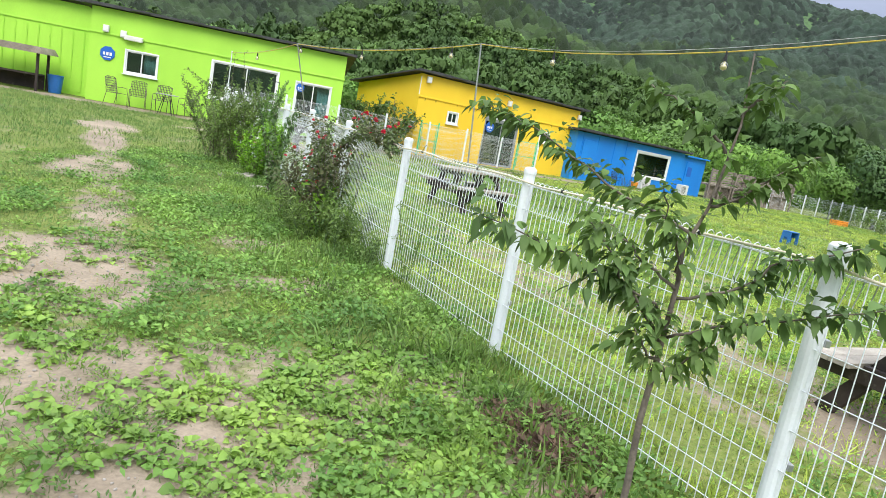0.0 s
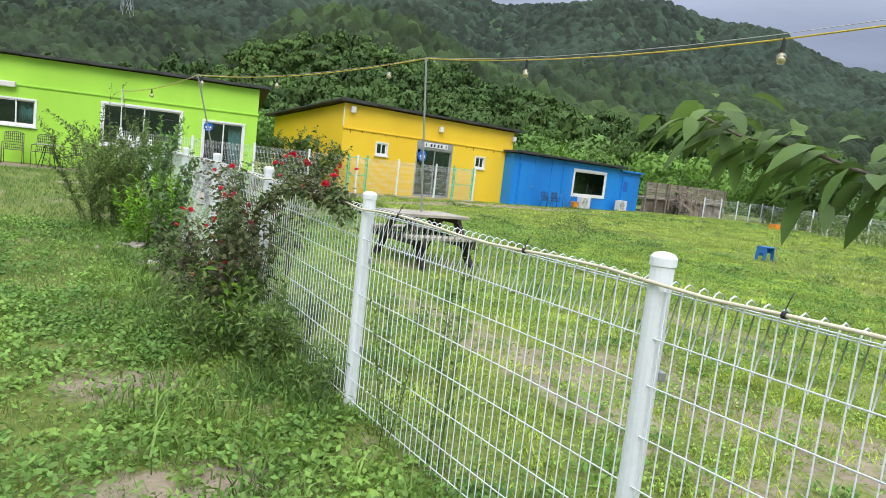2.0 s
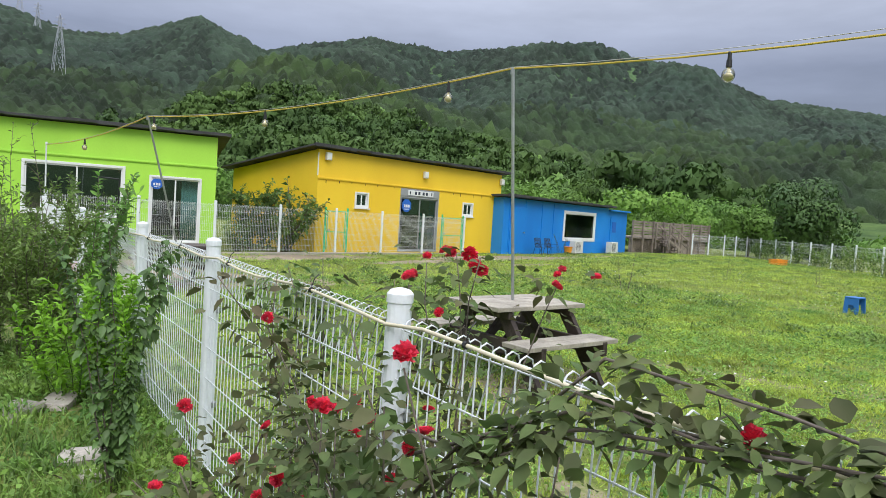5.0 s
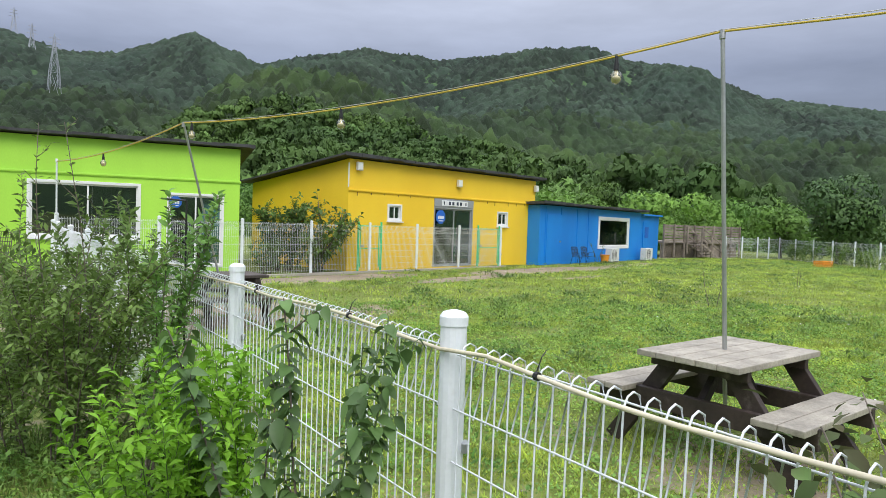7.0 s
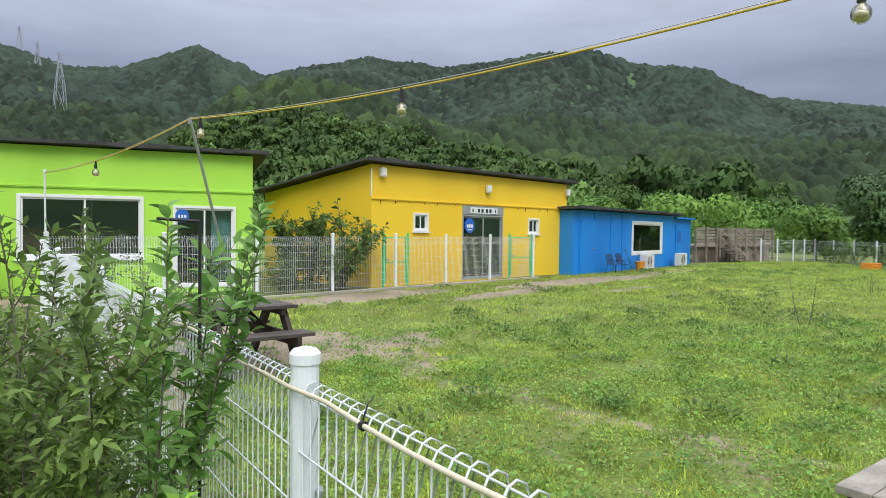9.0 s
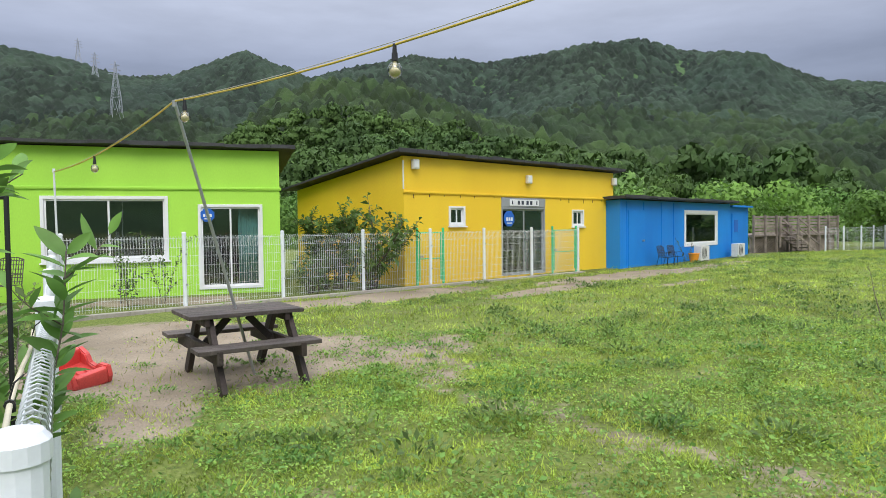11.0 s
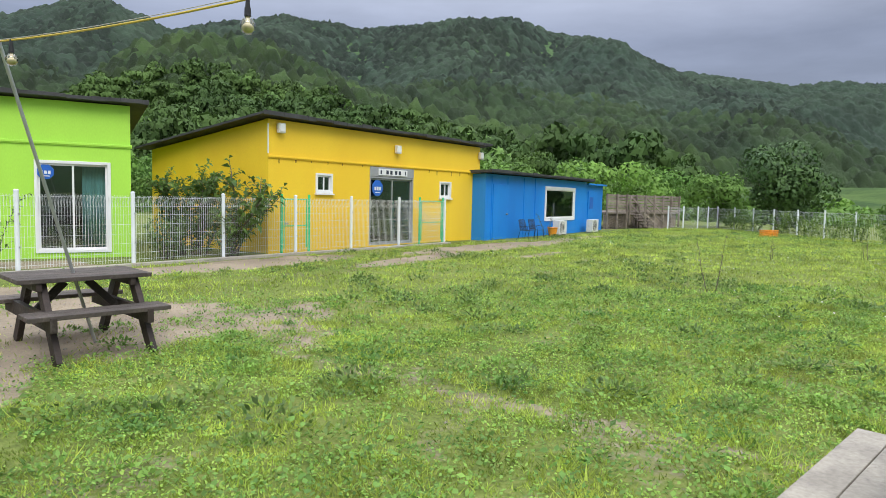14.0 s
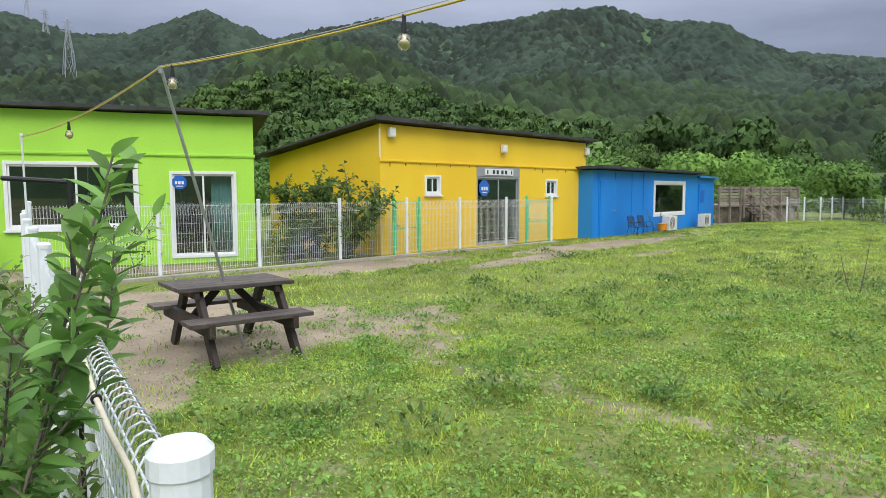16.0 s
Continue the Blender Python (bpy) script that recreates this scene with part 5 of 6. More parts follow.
clumps("weed_clumps", "green weed clumps at the foot of the fence", 800, -4.5, 2.5, 1, 12, 0.15, L_WEED, 60, verge)
clumps("grass_tufts", "small grass tufts on the bare sandy path", 900, -5, 0.8, 0.6, 10, 0.075, L_GRASS, 64, lambda x, y: path_side(x, y) * smooth(bare(x, y), 0.15, 0.5))
clumps("dry_heap", "heap of dry brown pulled weeds by the fence", 60, 0.42, 1.02, 2.3, 3.5, 0.16, M_THATCH, 63, lambda x, y: ((fence_x(y) - x > 0.12) & (fence_x(y) - x < 0.65)).astype(float))



def pebbles(n, seed):
    rng = np.random.default_rng(seed)
    ico = bmesh.new()
    bmesh.ops.create_icosphere(ico, subdivisions=1, radius=1)
    iv = np.array([v.co[:] for v in ico.verts])
    fi = np.array([[v.index for v in f.verts] for f in ico.faces])
    ico.free()
    x, y = rng.uniform(-7, 7, n), 0.5 + 23.5 * rng.random(n) ** 1.6
    ok = rng.random(n) < bare(x, y) ** 1.5 * in_lot(x, y)
    x, y = x[ok], y[ok]
    n = len(x)
    s = rng.uniform(0.003, 0.012, (n, 1, 1)) * rng.uniform(0.7, 1.3, (n, 1, 1)) * rng.uniform(0.6, 1.3, (n, 1, 3))
    V = iv[None] * s * rng.uniform(0.8, 1.2, (n, len(iv), 1)) + np.stack([x, y, ground_z(x, y) + 0.002], 1)[:, None]
    F = fi[None] + (np.arange(n) * len(iv))[:, None, None]
    return tagged(new("pebbles", indexed("pebbles", V.reshape(-1, 3), F.reshape(-1, 3), M_STONE, False)), "small pale stones on bare soil", "gravel", kind="stuff")


pebbles(22000, 56)

# ---- the cherry sapling beside the fence ----
def cherry():
    rng = np.random.default_rng(61)
    b = np.array((0.90, 2.47, gz(0.90, 2.47) - 0.02))
    t = thing("cherry_sapling", Matrix.Translation(b), "young cherry tree with a thin grey trunk and drooping leaves", "tree")
    trunk = [(0.90, 2.47, 0.0), (0.905, 2.49, 0.25), (0.895, 2.50, 0.5), (0.91, 2.52, 0.79), (0.925, 2.55, 1.08), (0.92, 2.57, 1.21), (0.98, 2.58, 1.38), (1.03, 2.60, 1.71), (1.02, 2.62, 1.98)]
    bm = bmesh.new()
    tube(bm, [Vector(p) - Vector(b) for p in trunk], 0.017, 8, 0.003)
    part("trunk", bm, M_STEM, t, smooth=True)
    limbs = (((0.91, 2.52, 0.80), (0.84, 2.50, 0.98), (0.48, 2.35, 1.14), (0.10, 2.18, 1.24)), ((0.97, 2.58, 1.26), (0.66, 2.95, 1.39), (0.33, 3.20, 1.57), (0.06, 3.40, 1.67)),
             ((0.94, 2.55, 1.01), (1.14, 2.50, 1.11), (1.26, 2.45, 1.25), (1.55, 2.35, 1.37)), ((0.92, 2.53, 0.86), (1.05, 2.45, 0.95), (1.22, 2.30, 1.05), (1.45, 2.08, 1.20)),
             ((0.92, 2.56, 1.10), (0.88, 2.53, 1.22), (0.80, 2.50, 1.34), (0.76, 2.50, 1.44)), ((0.98, 2.58, 1.38), (1.10, 2.58, 1.46), (1.20, 2.59, 1.54), (1.35, 2.60, 1.66)),
             ((1.01, 2.60, 1.60), (0.90, 2.64, 1.70), (0.80, 2.67, 1.77), (0.68, 2.70, 1.81)), ((0.86, 2.50, 0.88), (0.70, 2.45, 1.05), (0.62, 2.40, 1.16), (0.50, 2.36, 1.26)),
             ((0.90, 2.51, 0.72), (0.95, 2.46, 0.76), (1.00, 2.42, 0.83), (1.04, 2.40, 0.88)), ((0.90, 2.51, 0.76), (0.84, 2.47, 0.80), (0.80, 2.44, 0.86), (0.75, 2.40, 0.90)),
             ((0.925, 2.55, 1.05), (0.80, 2.60, 1.12), (0.68, 2.64, 1.22), (0.55, 2.66, 1.28)), ((1.02, 2.61, 1.75), (1.07, 2.60, 1.80), (1.12, 2.60, 1.86), (1.15, 2.60, 1.90)))
    P, D, S = [], [], []

    def clothe(path, n, lo, size):
        q, dd = along(path, n, rng, lo)
        ang = np.arange(n) * 2.4 + rng.uniform(-0.6, 0.6, n)
        s = unit(np.cross(dd, np.array([0, 0, 1.0]) + rng.normal(0, 0.1, 3)))
        u = np.cross(s, dd)
        out = s * np.cos(ang)[:, None] + u * np.sin(ang)[:, None] * 0.5
        P.append(q + out * rng.uniform(0.008, 0.035, (n, 1)) + rng.normal(0, 0.012, (n, 3)))
        D.append(out + dd * rng.uniform(0.1, 1.0, (n, 1)) + np.stack([rng.normal(0, 0.3, n), rng.normal(0, 0.3, n), rng.uniform(-0.9, 0.15, n)], 1))
        S.append(rng.uniform(0.036, 0.076, n) * size)
    for limb in limbs:
        c = np.array(limb)
        path = []
        for f in np.linspace(0, 3, 13):
            i = min(int(f), 2)
            path.append(c[i] + (c[i + 1] - c[i]) * (f - i) + rng.normal(0, 0.006, 3))
        bm = bmesh.new()
        tube(bm, [Vector(p - b) for p in path], 0.0075, 6, 0.002)
        part("branch", bm, M_STEM, t, smooth=True)
        length = np.linalg.norm(np.diff(c, axis=0), axis=1).sum()
        clothe(path, int(120 * length) + 10, 0.12, 1.0)
        q, dd = along(path, int(9 * length) + 1, rng, 0.25)
        for a, g in zip(q, dd):
            tw = twig_path(a, g * 0.7 + rng.normal(0, 0.6, 3) + np.array([0, 0, 0.1]), rng.uniform(0.05, 0.16), -0.2, rng, 4)
            clothe(tw, 9, 0.1, 0.9)
    clothe([np.array(p) for p in trunk[5:]], 55, 0.0, 0.95)
    P, D, L = np.concatenate(P), np.concatenate(D), np.concatenate(S)
    leaf_part("foliage", P, D, L, L * 0.55, L_CHERRY, t, droop=0.45, fold=0.3, detail=4, rng=rng)


cherry()


# ---- the climbing rose ----
def rose():
    rng = np.random.default_rng(71)
    b = np.array((-1.62, 7.75, gz(-1.62, 7.75)))
    t = thing("rose_bush", Matrix.Translation(b), "sprawling rose bush with dark leaves and red flowers on the fence", "shrub")
    d = np.array([-0.43, 0.90, 0])
    canes = []
    for k in range(26):
        s = rng.uniform(-0.55, 0.55)
        a = b + d * s + np.array([rng.uniform(-0.35, 0.15), rng.uniform(-0.1, 0.1), 0])
        canes.append(twig_path(a, (rng.uniform(-0.5, 0.30), rng.uniform(-0.5, 0.4), 1.0), rng.uniform(0.55, 1.15), -0.2, rng, 7, 0.14))
    for k in range(5):
        a = np.array((-1.36, 7.42, 0.85 + 0.06 * k))
        j = rng.normal(0, 0.03, (4, 3))
        canes.append([a, np.array((-1.22, 7.2, 1.12)) + j[0], np.array((-1.08, 7.0, 1.22 + 0.03 * k)) + j[1], np.array((-0.90, 6.68, 1.31)) + j[2], np.array((-0.72, 6.45, 1.33 - 0.02 * k)) + j[3], np.array((-0.62, 6.30 - 0.03 * k, 1.25 - 0.02 * k))])
    for k in range(9):
        canes.append(twig_path((-1.55 + rng.uniform(-0.09, 0.08), 8.46 + rng.uniform(-0.15, 0.15), 0.12), (rng.uniform(-0.1, 0.1), rng.uniform(-0.12, 0.12), 1.0), rng.uniform(1.20, 1.38), -0.1, rng, 7, 0.1))
    for k in range(24):
        canes.append(twig_path((-1.38 + rng.uniform(-0.17, 0.10), 7.42 + rng.uniform(-0.35, 0.45), 0.15), (rng.uniform(-0.2, 0.2), rng.uniform(-0.3, 0.2), 1.0), rng.uniform(0.8, 1.3), -0.15, rng, 7, 0.12))
    for k in range(4):
        canes.append(twig_path(b + np.array([0.48, 0.05 + 0.05 * k, 0.4]), (0.05, 0.05 + 0.05 * k, 1.0), 1.0, -0.1, rng, 7, 0.08))
    P, D, heads = [], [], []
    for i, c in enumerate(canes):
        bm = bmesh.new()
        tube(bm, [Vector(p - b) for p in c], 0.005, 5, 0.0018)
        part("cane", bm, M_STEM, t, smooth=True)
        length = sum(np.linalg.norm(np.diff(np.array(c), axis=0), axis=1))
        n = int(105 * length)
        q, dd = along(c, n, rng, 0.2)
        a = rng.uniform(0, 6.283, n)
        off = np.stack([np.cos(a), np.sin(a), rng.uniform(-0.6, 0.7, n)], 1)
        P.append(q + off * rng.uniform(0.01, 0.065 if 26 <= i <= 30 else 0.11, (n, 1)))
        D.append(off + rng.normal(0, 0.4, (n, 3)))
        if rng.random() < 0.4 and not 26 <= i <= 39:
            heads.append(c[-1] + np.array([0, 0, 0.02]))
        if i < 26 and rng.random() < 0.35:
            heads.append(np.array(c[4]) + rng.normal(0, 0.06, 3) + np.array([-0.03, -0.06, 0.03]))
        if i in (26, 28, 29):
            heads.append(np.array(c[2 + i % 3]) + rng.normal(0, 0.04, 3) + np.array([0, 0, 0.07]))
    P, D = np.concatenate(P), np.concatenate(D)
    L = rng.uniform(0.028, 0.055, len(P))
    leaf_part("foliage", P, D, L, L * 0.66, L_ROSE, t, droop=0.3, fold=0.25, detail=3, rng=rng)
    for k in range(12):
        heads.append(canes[-1 - k % 4][-1] + rng.normal(0, 1, 3) * np.array([0.06, 0.05, 0.05]))
    for p in heads:
        m = 26
        i = np.arange(m)
        a, ring = i * 2.4, np.sqrt((i + 1) / m)
        face = unit(rng.normal(0, 0.5, 3) + np.array([-0.2, -0.5, 0.7]))
        sx = unit(np.cross(face, np.array([0.3, 1.0, 0.1])))
        sy = np.cross(face, sx)
        rad = sx * np.cos(a)[:, None] + sy * np.sin(a)[:, None]
        size = rng.uniform(0.5, 0.95)
        V, F = leaf_blades(np.tile(p - b, (m, 1)) + rad * 0.004, rad * ring[:, None] * 1.1 + face * (1.35 - ring)[:, None], (0.018 + 0.010 * ring) * size, (0.024 + 0.010 * ring) * size, -0.2, 0.7, 3, rng)
        f = new("flower", indexed("flower", V, F, L_PETAL))
        f.parent = t
        tagged(f, "red rose flower")


rose()
bush("weed_clump", "tall green mugwort at the foot of the rose", (-1.08, 6.75), 26, 0.50, 0.55, 0.075, 0.028, 60, L_SHRUB, 72, 4, 0.16, 0.2, 0.004, M_GREENSTEM, "weed", root=0.4)
bush("weed_clump", "tall green mugwort beside the fence", (-1.35, 7.1), 20, 0.50, 0.5, 0.075, 0.026, 55, L_GRASS, 73, 4, 0.15, 0.2, 0.004, M_GREENSTEM, "weed", root=0.35)
bush("weed_clump", "broad-leaved green weed under the rose", (-1.50, 7.15), 6, 0.62, 0.4, 0.13, 0.045, 36, L_YOUNG, 74, 0, 0.1, 0.35, 0.005, M_GREENSTEM, "weed", root=0.15)
bush("weed_clump", "low green weeds grown into the fence", (-0.75, 6.35), 16, 0.32, 0.7, 0.06, 0.022, 55, L_SHRUB, 77, 3, 0.12, 0.2, 0.004, M_GREENSTEM, "weed", root=0.35)
bush("climbing_shoot", "slender leafy shoot growing through the mesh", (-0.10, 5.30), 2, 1.32, 0.07, 0.045, 0.018, 90, L_SHRUB, 75, 9, 0.14, 0.2, 0.004, M_GREENSTEM, "weed", wander=0.04)
bush("climbing_shoot", "thin leafy shoot beside the fence", (-0.30, 5.68), 4, 0.85, 0.22, 0.04, 0.018, 70, L_SHRUB, 76, 6, 0.14, 0.2, 0.003, M_GREENSTEM, "weed", wander=0.06)

# ---- shrubs by the far part of the path ----
bush("tall_shrub", "tall dense shrub with small leaves and bare brown tops", (-4.18, 12.05), 26, 1.55, 0.36, 0.066, 0.027, 92, L_SHRUB, 81, 12, 0.34, 0.2, 0.006, low=0.03, root=0.38)
bush("tall_shrub", "slender shrub with bare leading shoots", (-3.98, 11.85), 3, 2.12, 0.06, 0.05, 0.02, 26, L_SHRUB, 82, 7, 0.2, 0.2, 0.006, wander=0.05)
bush("tall_shrub", "bushy shrub with narrow leaves against the fence", (-4.12, 12.85), 9, 1.42, 0.18, 0.07, 0.026, 60, L_CHERRY, 83, 9, 0.24, 0.3, 0.006, low=0.15)
bush("tall_shrub", "green shrub beside the lawn", (-5.05, 14.0), 16, 1.2, 0.42, 0.06, 0.024, 55, L_SHRUB, 84, 9, 0.3, 0.2, 0.006, low=0.03, root=0.3)
bush("tall_shrub", "green shrub beside the lawn", (-5.55, 15.4), 13, 1.1, 0.42, 0.06, 0.026, 52, L_SHRUB, 85, 9, 0.3, 0.2, 0.006, low=0.03, root=0.3)
bush("lime_shrub", "bright yellow-green leafy shrub", (-3.26, 10.92), 24, 0.92, 0.42, 0.08, 0.036, 66, L_YOUNG, 86, 5, 0.16, 0.25, 0.004, M_GREENSTEM, low=0.1, root=0.2)
bush("lime_shrub", "bright yellow-green leafy shrub", (-3.00, 10.90), 16, 0.98, 0.26, 0.075, 0.036, 60, L_YOUNG, 87, 4, 0.14, 0.25, 0.004, M_GREENSTEM, low=0.1)
bush("bean_vine", "climbing plant with drooping dark leaves on the fence", (-2.60, 9.36), 3, 1.48, 0.04, 0.050, 0.037, 85, L_VINE, 89, 9, 0.11, 0.5, 0.006, M_STEM, "vine", wander=0.07, detail=4, lean=(-0.08, 0.03), root=0.02, hang=0.35)
bush("bean_vine", "climbing plant with drooping leaves and a dark tip", (-2.57, 9.38), 3, 1.38, 0.04, 0.050, 0.037, 80, L_VINE, 90, 9, 0.11, 0.5, 0.006, M_GREENSTEM, "vine", wander=0.07, detail=4, lean=(0.07, 0.05), root=0.02, hang=0.35)
bush("leafy_sapling", "upright sapling with pale green leaves by the fence", (-3.51, 11.47), 6, 1.74, 0.06, 0.070, 0.027, 72, L_SAPLING, 91, 8, 0.13, 0.2, 0.006, M_STEM, "sapling", wander=0.05, detail=5, lean=(0.15, 0.0), root=0.1, low=0.2)
bush("leafy_sapling", "leaning sapling with long pale green leaves by the fence", (-3.80, 12.42), 3, 1.58, 0.10, 0.125, 0.042, 34, L_SAPLING, 92, 6, 0.22, 0.1, 0.007, M_STEM, "sapling", wander=0.06, detail=5, lean=(0.22, 0.05), root=0.08, low=0.6)

# ---- plants by the houses and in the field ----
bush("garden_tree", "small tree with big leaves arching before the yellow wall", (-2.95, 26.2), 5, 2.35, 0.42, 0.24, 0.12, 20, L_CHERRY, 101, 8, 0.65, 0.4, 0.03, lean=(0.30, 0.10), category="tree", low=0.55, wander=0.14)
bush("garden_shrub", "dense dark shrub between the houses", (-3.75, 26.5), 16, 2.0, 0.35, 0.16, 0.075, 50, L_CHERRY, 102, 11, 0.45, 0.3, 0.012, low=0.05, root=0.4)
bush("garden_shrub", "dense dark shrub behind the fence", (-2.95, 26.1), 12, 1.15, 0.45, 0.14, 0.06, 26, L_SHRUB, 103, 7, 0.4, 0.3, 0.01, low=0.03, root=0.4)
bush("garden_shrub", "dense dark shrub behind the fence", (-4.2, 25.6), 10, 0.9, 0.5, 0.14, 0.06, 26, L_CHERRY, 104, 6, 0.35, 0.3, 0.01, low=0.03, root=0.4)
for k, (px, py, ph) in enumerate(((-7.75, 24.2, 1.3), (-6.95, 24.0, 1.45), (-7.35, 23.6, 0.9))):
    bush("thin_sapling", "thin dark-leaved sapling in front of the green wall", (px, py), 3, ph, 0.22, 0.12, 0.05, 24, L_CHERRY, 105 + k, 6, 0.3, 0.3, 0.007, category="sapling")
for k, (px, py, ph) in enumerate(((5.0, 19.76, 1.15), (10.8, 24.7, 0.7), (13.84, 24.56, 0.75))):
    bush("bare_sapling", "thin bare young tree standing in the turf", (px, py), 2, ph, 0.28, 0.03, 0.012, 5, L_SHRUB, 110 + k, 3, 0.18, 0.2, 0.009, category="sapling", wander=0.05)
    bush("weed_clump", "long grass growing round a young tree", (px + 0.25, py + 0.1), 26, 0.24, 0.9, 0.10, 0.016, 50, L_GRASS, 113 + k, 0, 0.1, 0.3, 0.003, M_GREENSTEM, "grass", root=0.9)
for k, (px, py) in enumerate(((20.9, 28.0), (21.3, 29.6), (21.6, 31.6), (22.1, 33.2), (22.7, 35.4), (23.2, 37.4), (23.9, 40.2), (24.2, 41.6))):
    bush("weed_clump", "tall dark weeds grown up along the field fence", (px - 0.3, py), 12, 0.75 + 0.25 * (k % 3), 0.5, 0.16, 0.06, 20, L_SHRUB, 120 + k, 5, 0.3, 0.3, 0.008, M_GREENSTEM, "weed", root=0.5)


# ---- poles, cable and bulbs ----
def pole(name, label, a, b, r, mat):
    t = thing(name, Matrix.Translation(a), label, "pole")
    bm = bmesh.new()
    rod(bm, (0, 0, 0), Vector(b) - Vector(a), r, r * 0.95, 12)
    part("pipe", bm, mat, t, smooth=False)
    bm = bmesh.new()
    e = Vector(b) - Vector(a)
    rod(bm, e - Vector((0, 0, 0.05)), e + Vector((0, 0, 0.01)), r * 1.3, sides=10)
    part("collar", bm, mat, t)
    return t


PTOP1, PTOP2 = Vector((-4.44, 16.78, 2.84)), Vector((0.0, 11.85, 3.0))
pole("light_pole", "galvanised pipe leaning up from the picnic table", (-3.92, 17.55, gz(-3.9, 17.5)), PTOP1, 0.016, M_GALV)
pole("light_pole", "upright galvanised pipe standing through the picnic table", (0.22, 11.92, gz(0.2, 11.9)), PTOP2, 0.0155, M_GALV)
pole("light_pole", "thin white pole with a lamp socket at the fence corner", (-7.72, 21.55, gz(-7.7, 21.5)), (-7.62, 21.25, 2.62), 0.016, M_WHITE_STEEL)
END = Vector((6.2, 2.0, 3.70))
pole("light_pole", "galvanised pipe holding the end of the cable", (6.2, 2.0, gz(6.2, 2.0)), END, 0.02, M_GALV)


def sagging(a, b, sag, n=14):
    return [a.lerp(b, k / n) - Vector((0, 0, 4 * sag * (k / n) * (1 - k / n))) for k in range(n + 1)]


CABLE = thing("light_cable", Matrix.Translation((0, 0, 0)), "yellow festoon cable strung between the poles", "cable")
runs = [(Vector((-7.62, 21.25, 2.58)), PTOP1, 0.10), (PTOP1, PTOP2, 0.13), (PTOP2, END, 0.45)]
bm = bmesh.new()
pts = []
for a, b, s in runs:
    pts += sagging(a, b, s)[:-1]
tube(bm, pts + [END], 0.0075, 6)
part("cord", bm, M_YCABLE, CABLE, smooth=True)
bm = bmesh.new()
pts = []
for a, b, s in runs:
    pts += sagging(a + Vector((0, 0, 0.012)), b + Vector((0, 0, 0.012)), s * 0.93)[:-1]
tube(bm, pts + [END], 0.003, 4)
part("guy_wire", bm, M_GALV, CABLE)


def bulb(p, drop=0.0):
    """A clear festoon bulb in a black socket, hanging from p."""
    t = thing("festoon_bulb", Matrix.Translation(p), "clear glass festoon bulb in a black socket", "lamp", "festoon bulbs")
    bm = bmesh.new()
    rod(bm, (0, 0, -0.085 - drop), (0, 0, 0.005), 0.017, 0.012, 10)
    rod(bm, (0, 0, -0.10 - drop), (0, 0, -0.05 - drop), 0.021, 0.019, 10)
    part("socket", bm, M_BLACK, t)
    bm = bmesh.new()
    bmesh.ops.create_uvsphere(bm, u_segments=16, v_segments=10, radius=0.046, matrix=Matrix.Translation((0, 0, -0.155 - drop)) @ Matrix.Diagonal((1, 1, 1.12, 1)))
    part("globe", bm, M_BULB, t, smooth=True)
    bm = bmesh.new()
    rod(bm, (0, 0, -0.15 - drop), (0, 0, -0.10 - drop), 0.016, 0.011, 8)
    bmesh.ops.create_uvsphere(bm, u_segments=12, v_segments=8, radius=0.036, matrix=Matrix.Translation((0, 0, -0.168 - drop)) @ Matrix.Diagonal((1, 1, 0.8, 1)))
    part("filament_holder", bm, M_FILAMENT, t, "pale yellow filament holder", smooth=True)
    return t


def cable_z(a, b, s, f):
    return a.lerp(b, f) - Vector((0, 0, 4 * s * f * (1 - f)))


for f in (0.46,):
    bulb(cable_z(*runs[0], f))
for f in (0.03, 0.445, 0.888):
    bulb(cable_z(*runs[1], f))
for f in (0.175, 0.43, 0.75):
    bulb(cable_z(*runs[2], f))


# ---- things by the houses ----
def outdoor_unit(m, label):
    t = thing("air_conditioner", m, label, "air conditioner")
    bm = bmesh.new()
    box(bm, (0, 0, 0.32), (0.78, 0.30, 0.56), 0.02)
    part("casing", bm, M_AC, t)
    bm = bmesh.new()
    for k in range(5):
        r = 0.05 + 0.045 * k
        pts = [(-0.12 + r * math.cos(a), -0.158, 0.33 + r * math.sin(a)) for a in np.linspace(0, 2 * math.pi, 20)]
        tube(bm, pts, 0.005, 4)
    part("fan_grille", bm, M_BLACK, t)
    for x in (-0.3, 0.3):
        bm = bmesh.new()
        box(bm, (x, 0, 0.02), (0.08, 0.34, 0.05), 0.006)
        part("foot", bm, M_CONC, t)
    return t


def at_wall(a, d, u, off, yaw=0):
    m = facade(a, d - off, u)
    p = m.translation
    return m @ pose(0, 0, gz(p.x, p.y), 0, 0, yaw)


outdoor_unit(at_wall(41, 20.6, 30.4, 0.45), "off-white air conditioner outdoor unit on concrete feet")
outdoor_unit(at_wall(41, 20.6, 34.2, 0.45), "off-white air conditioner outdoor unit on concrete feet")


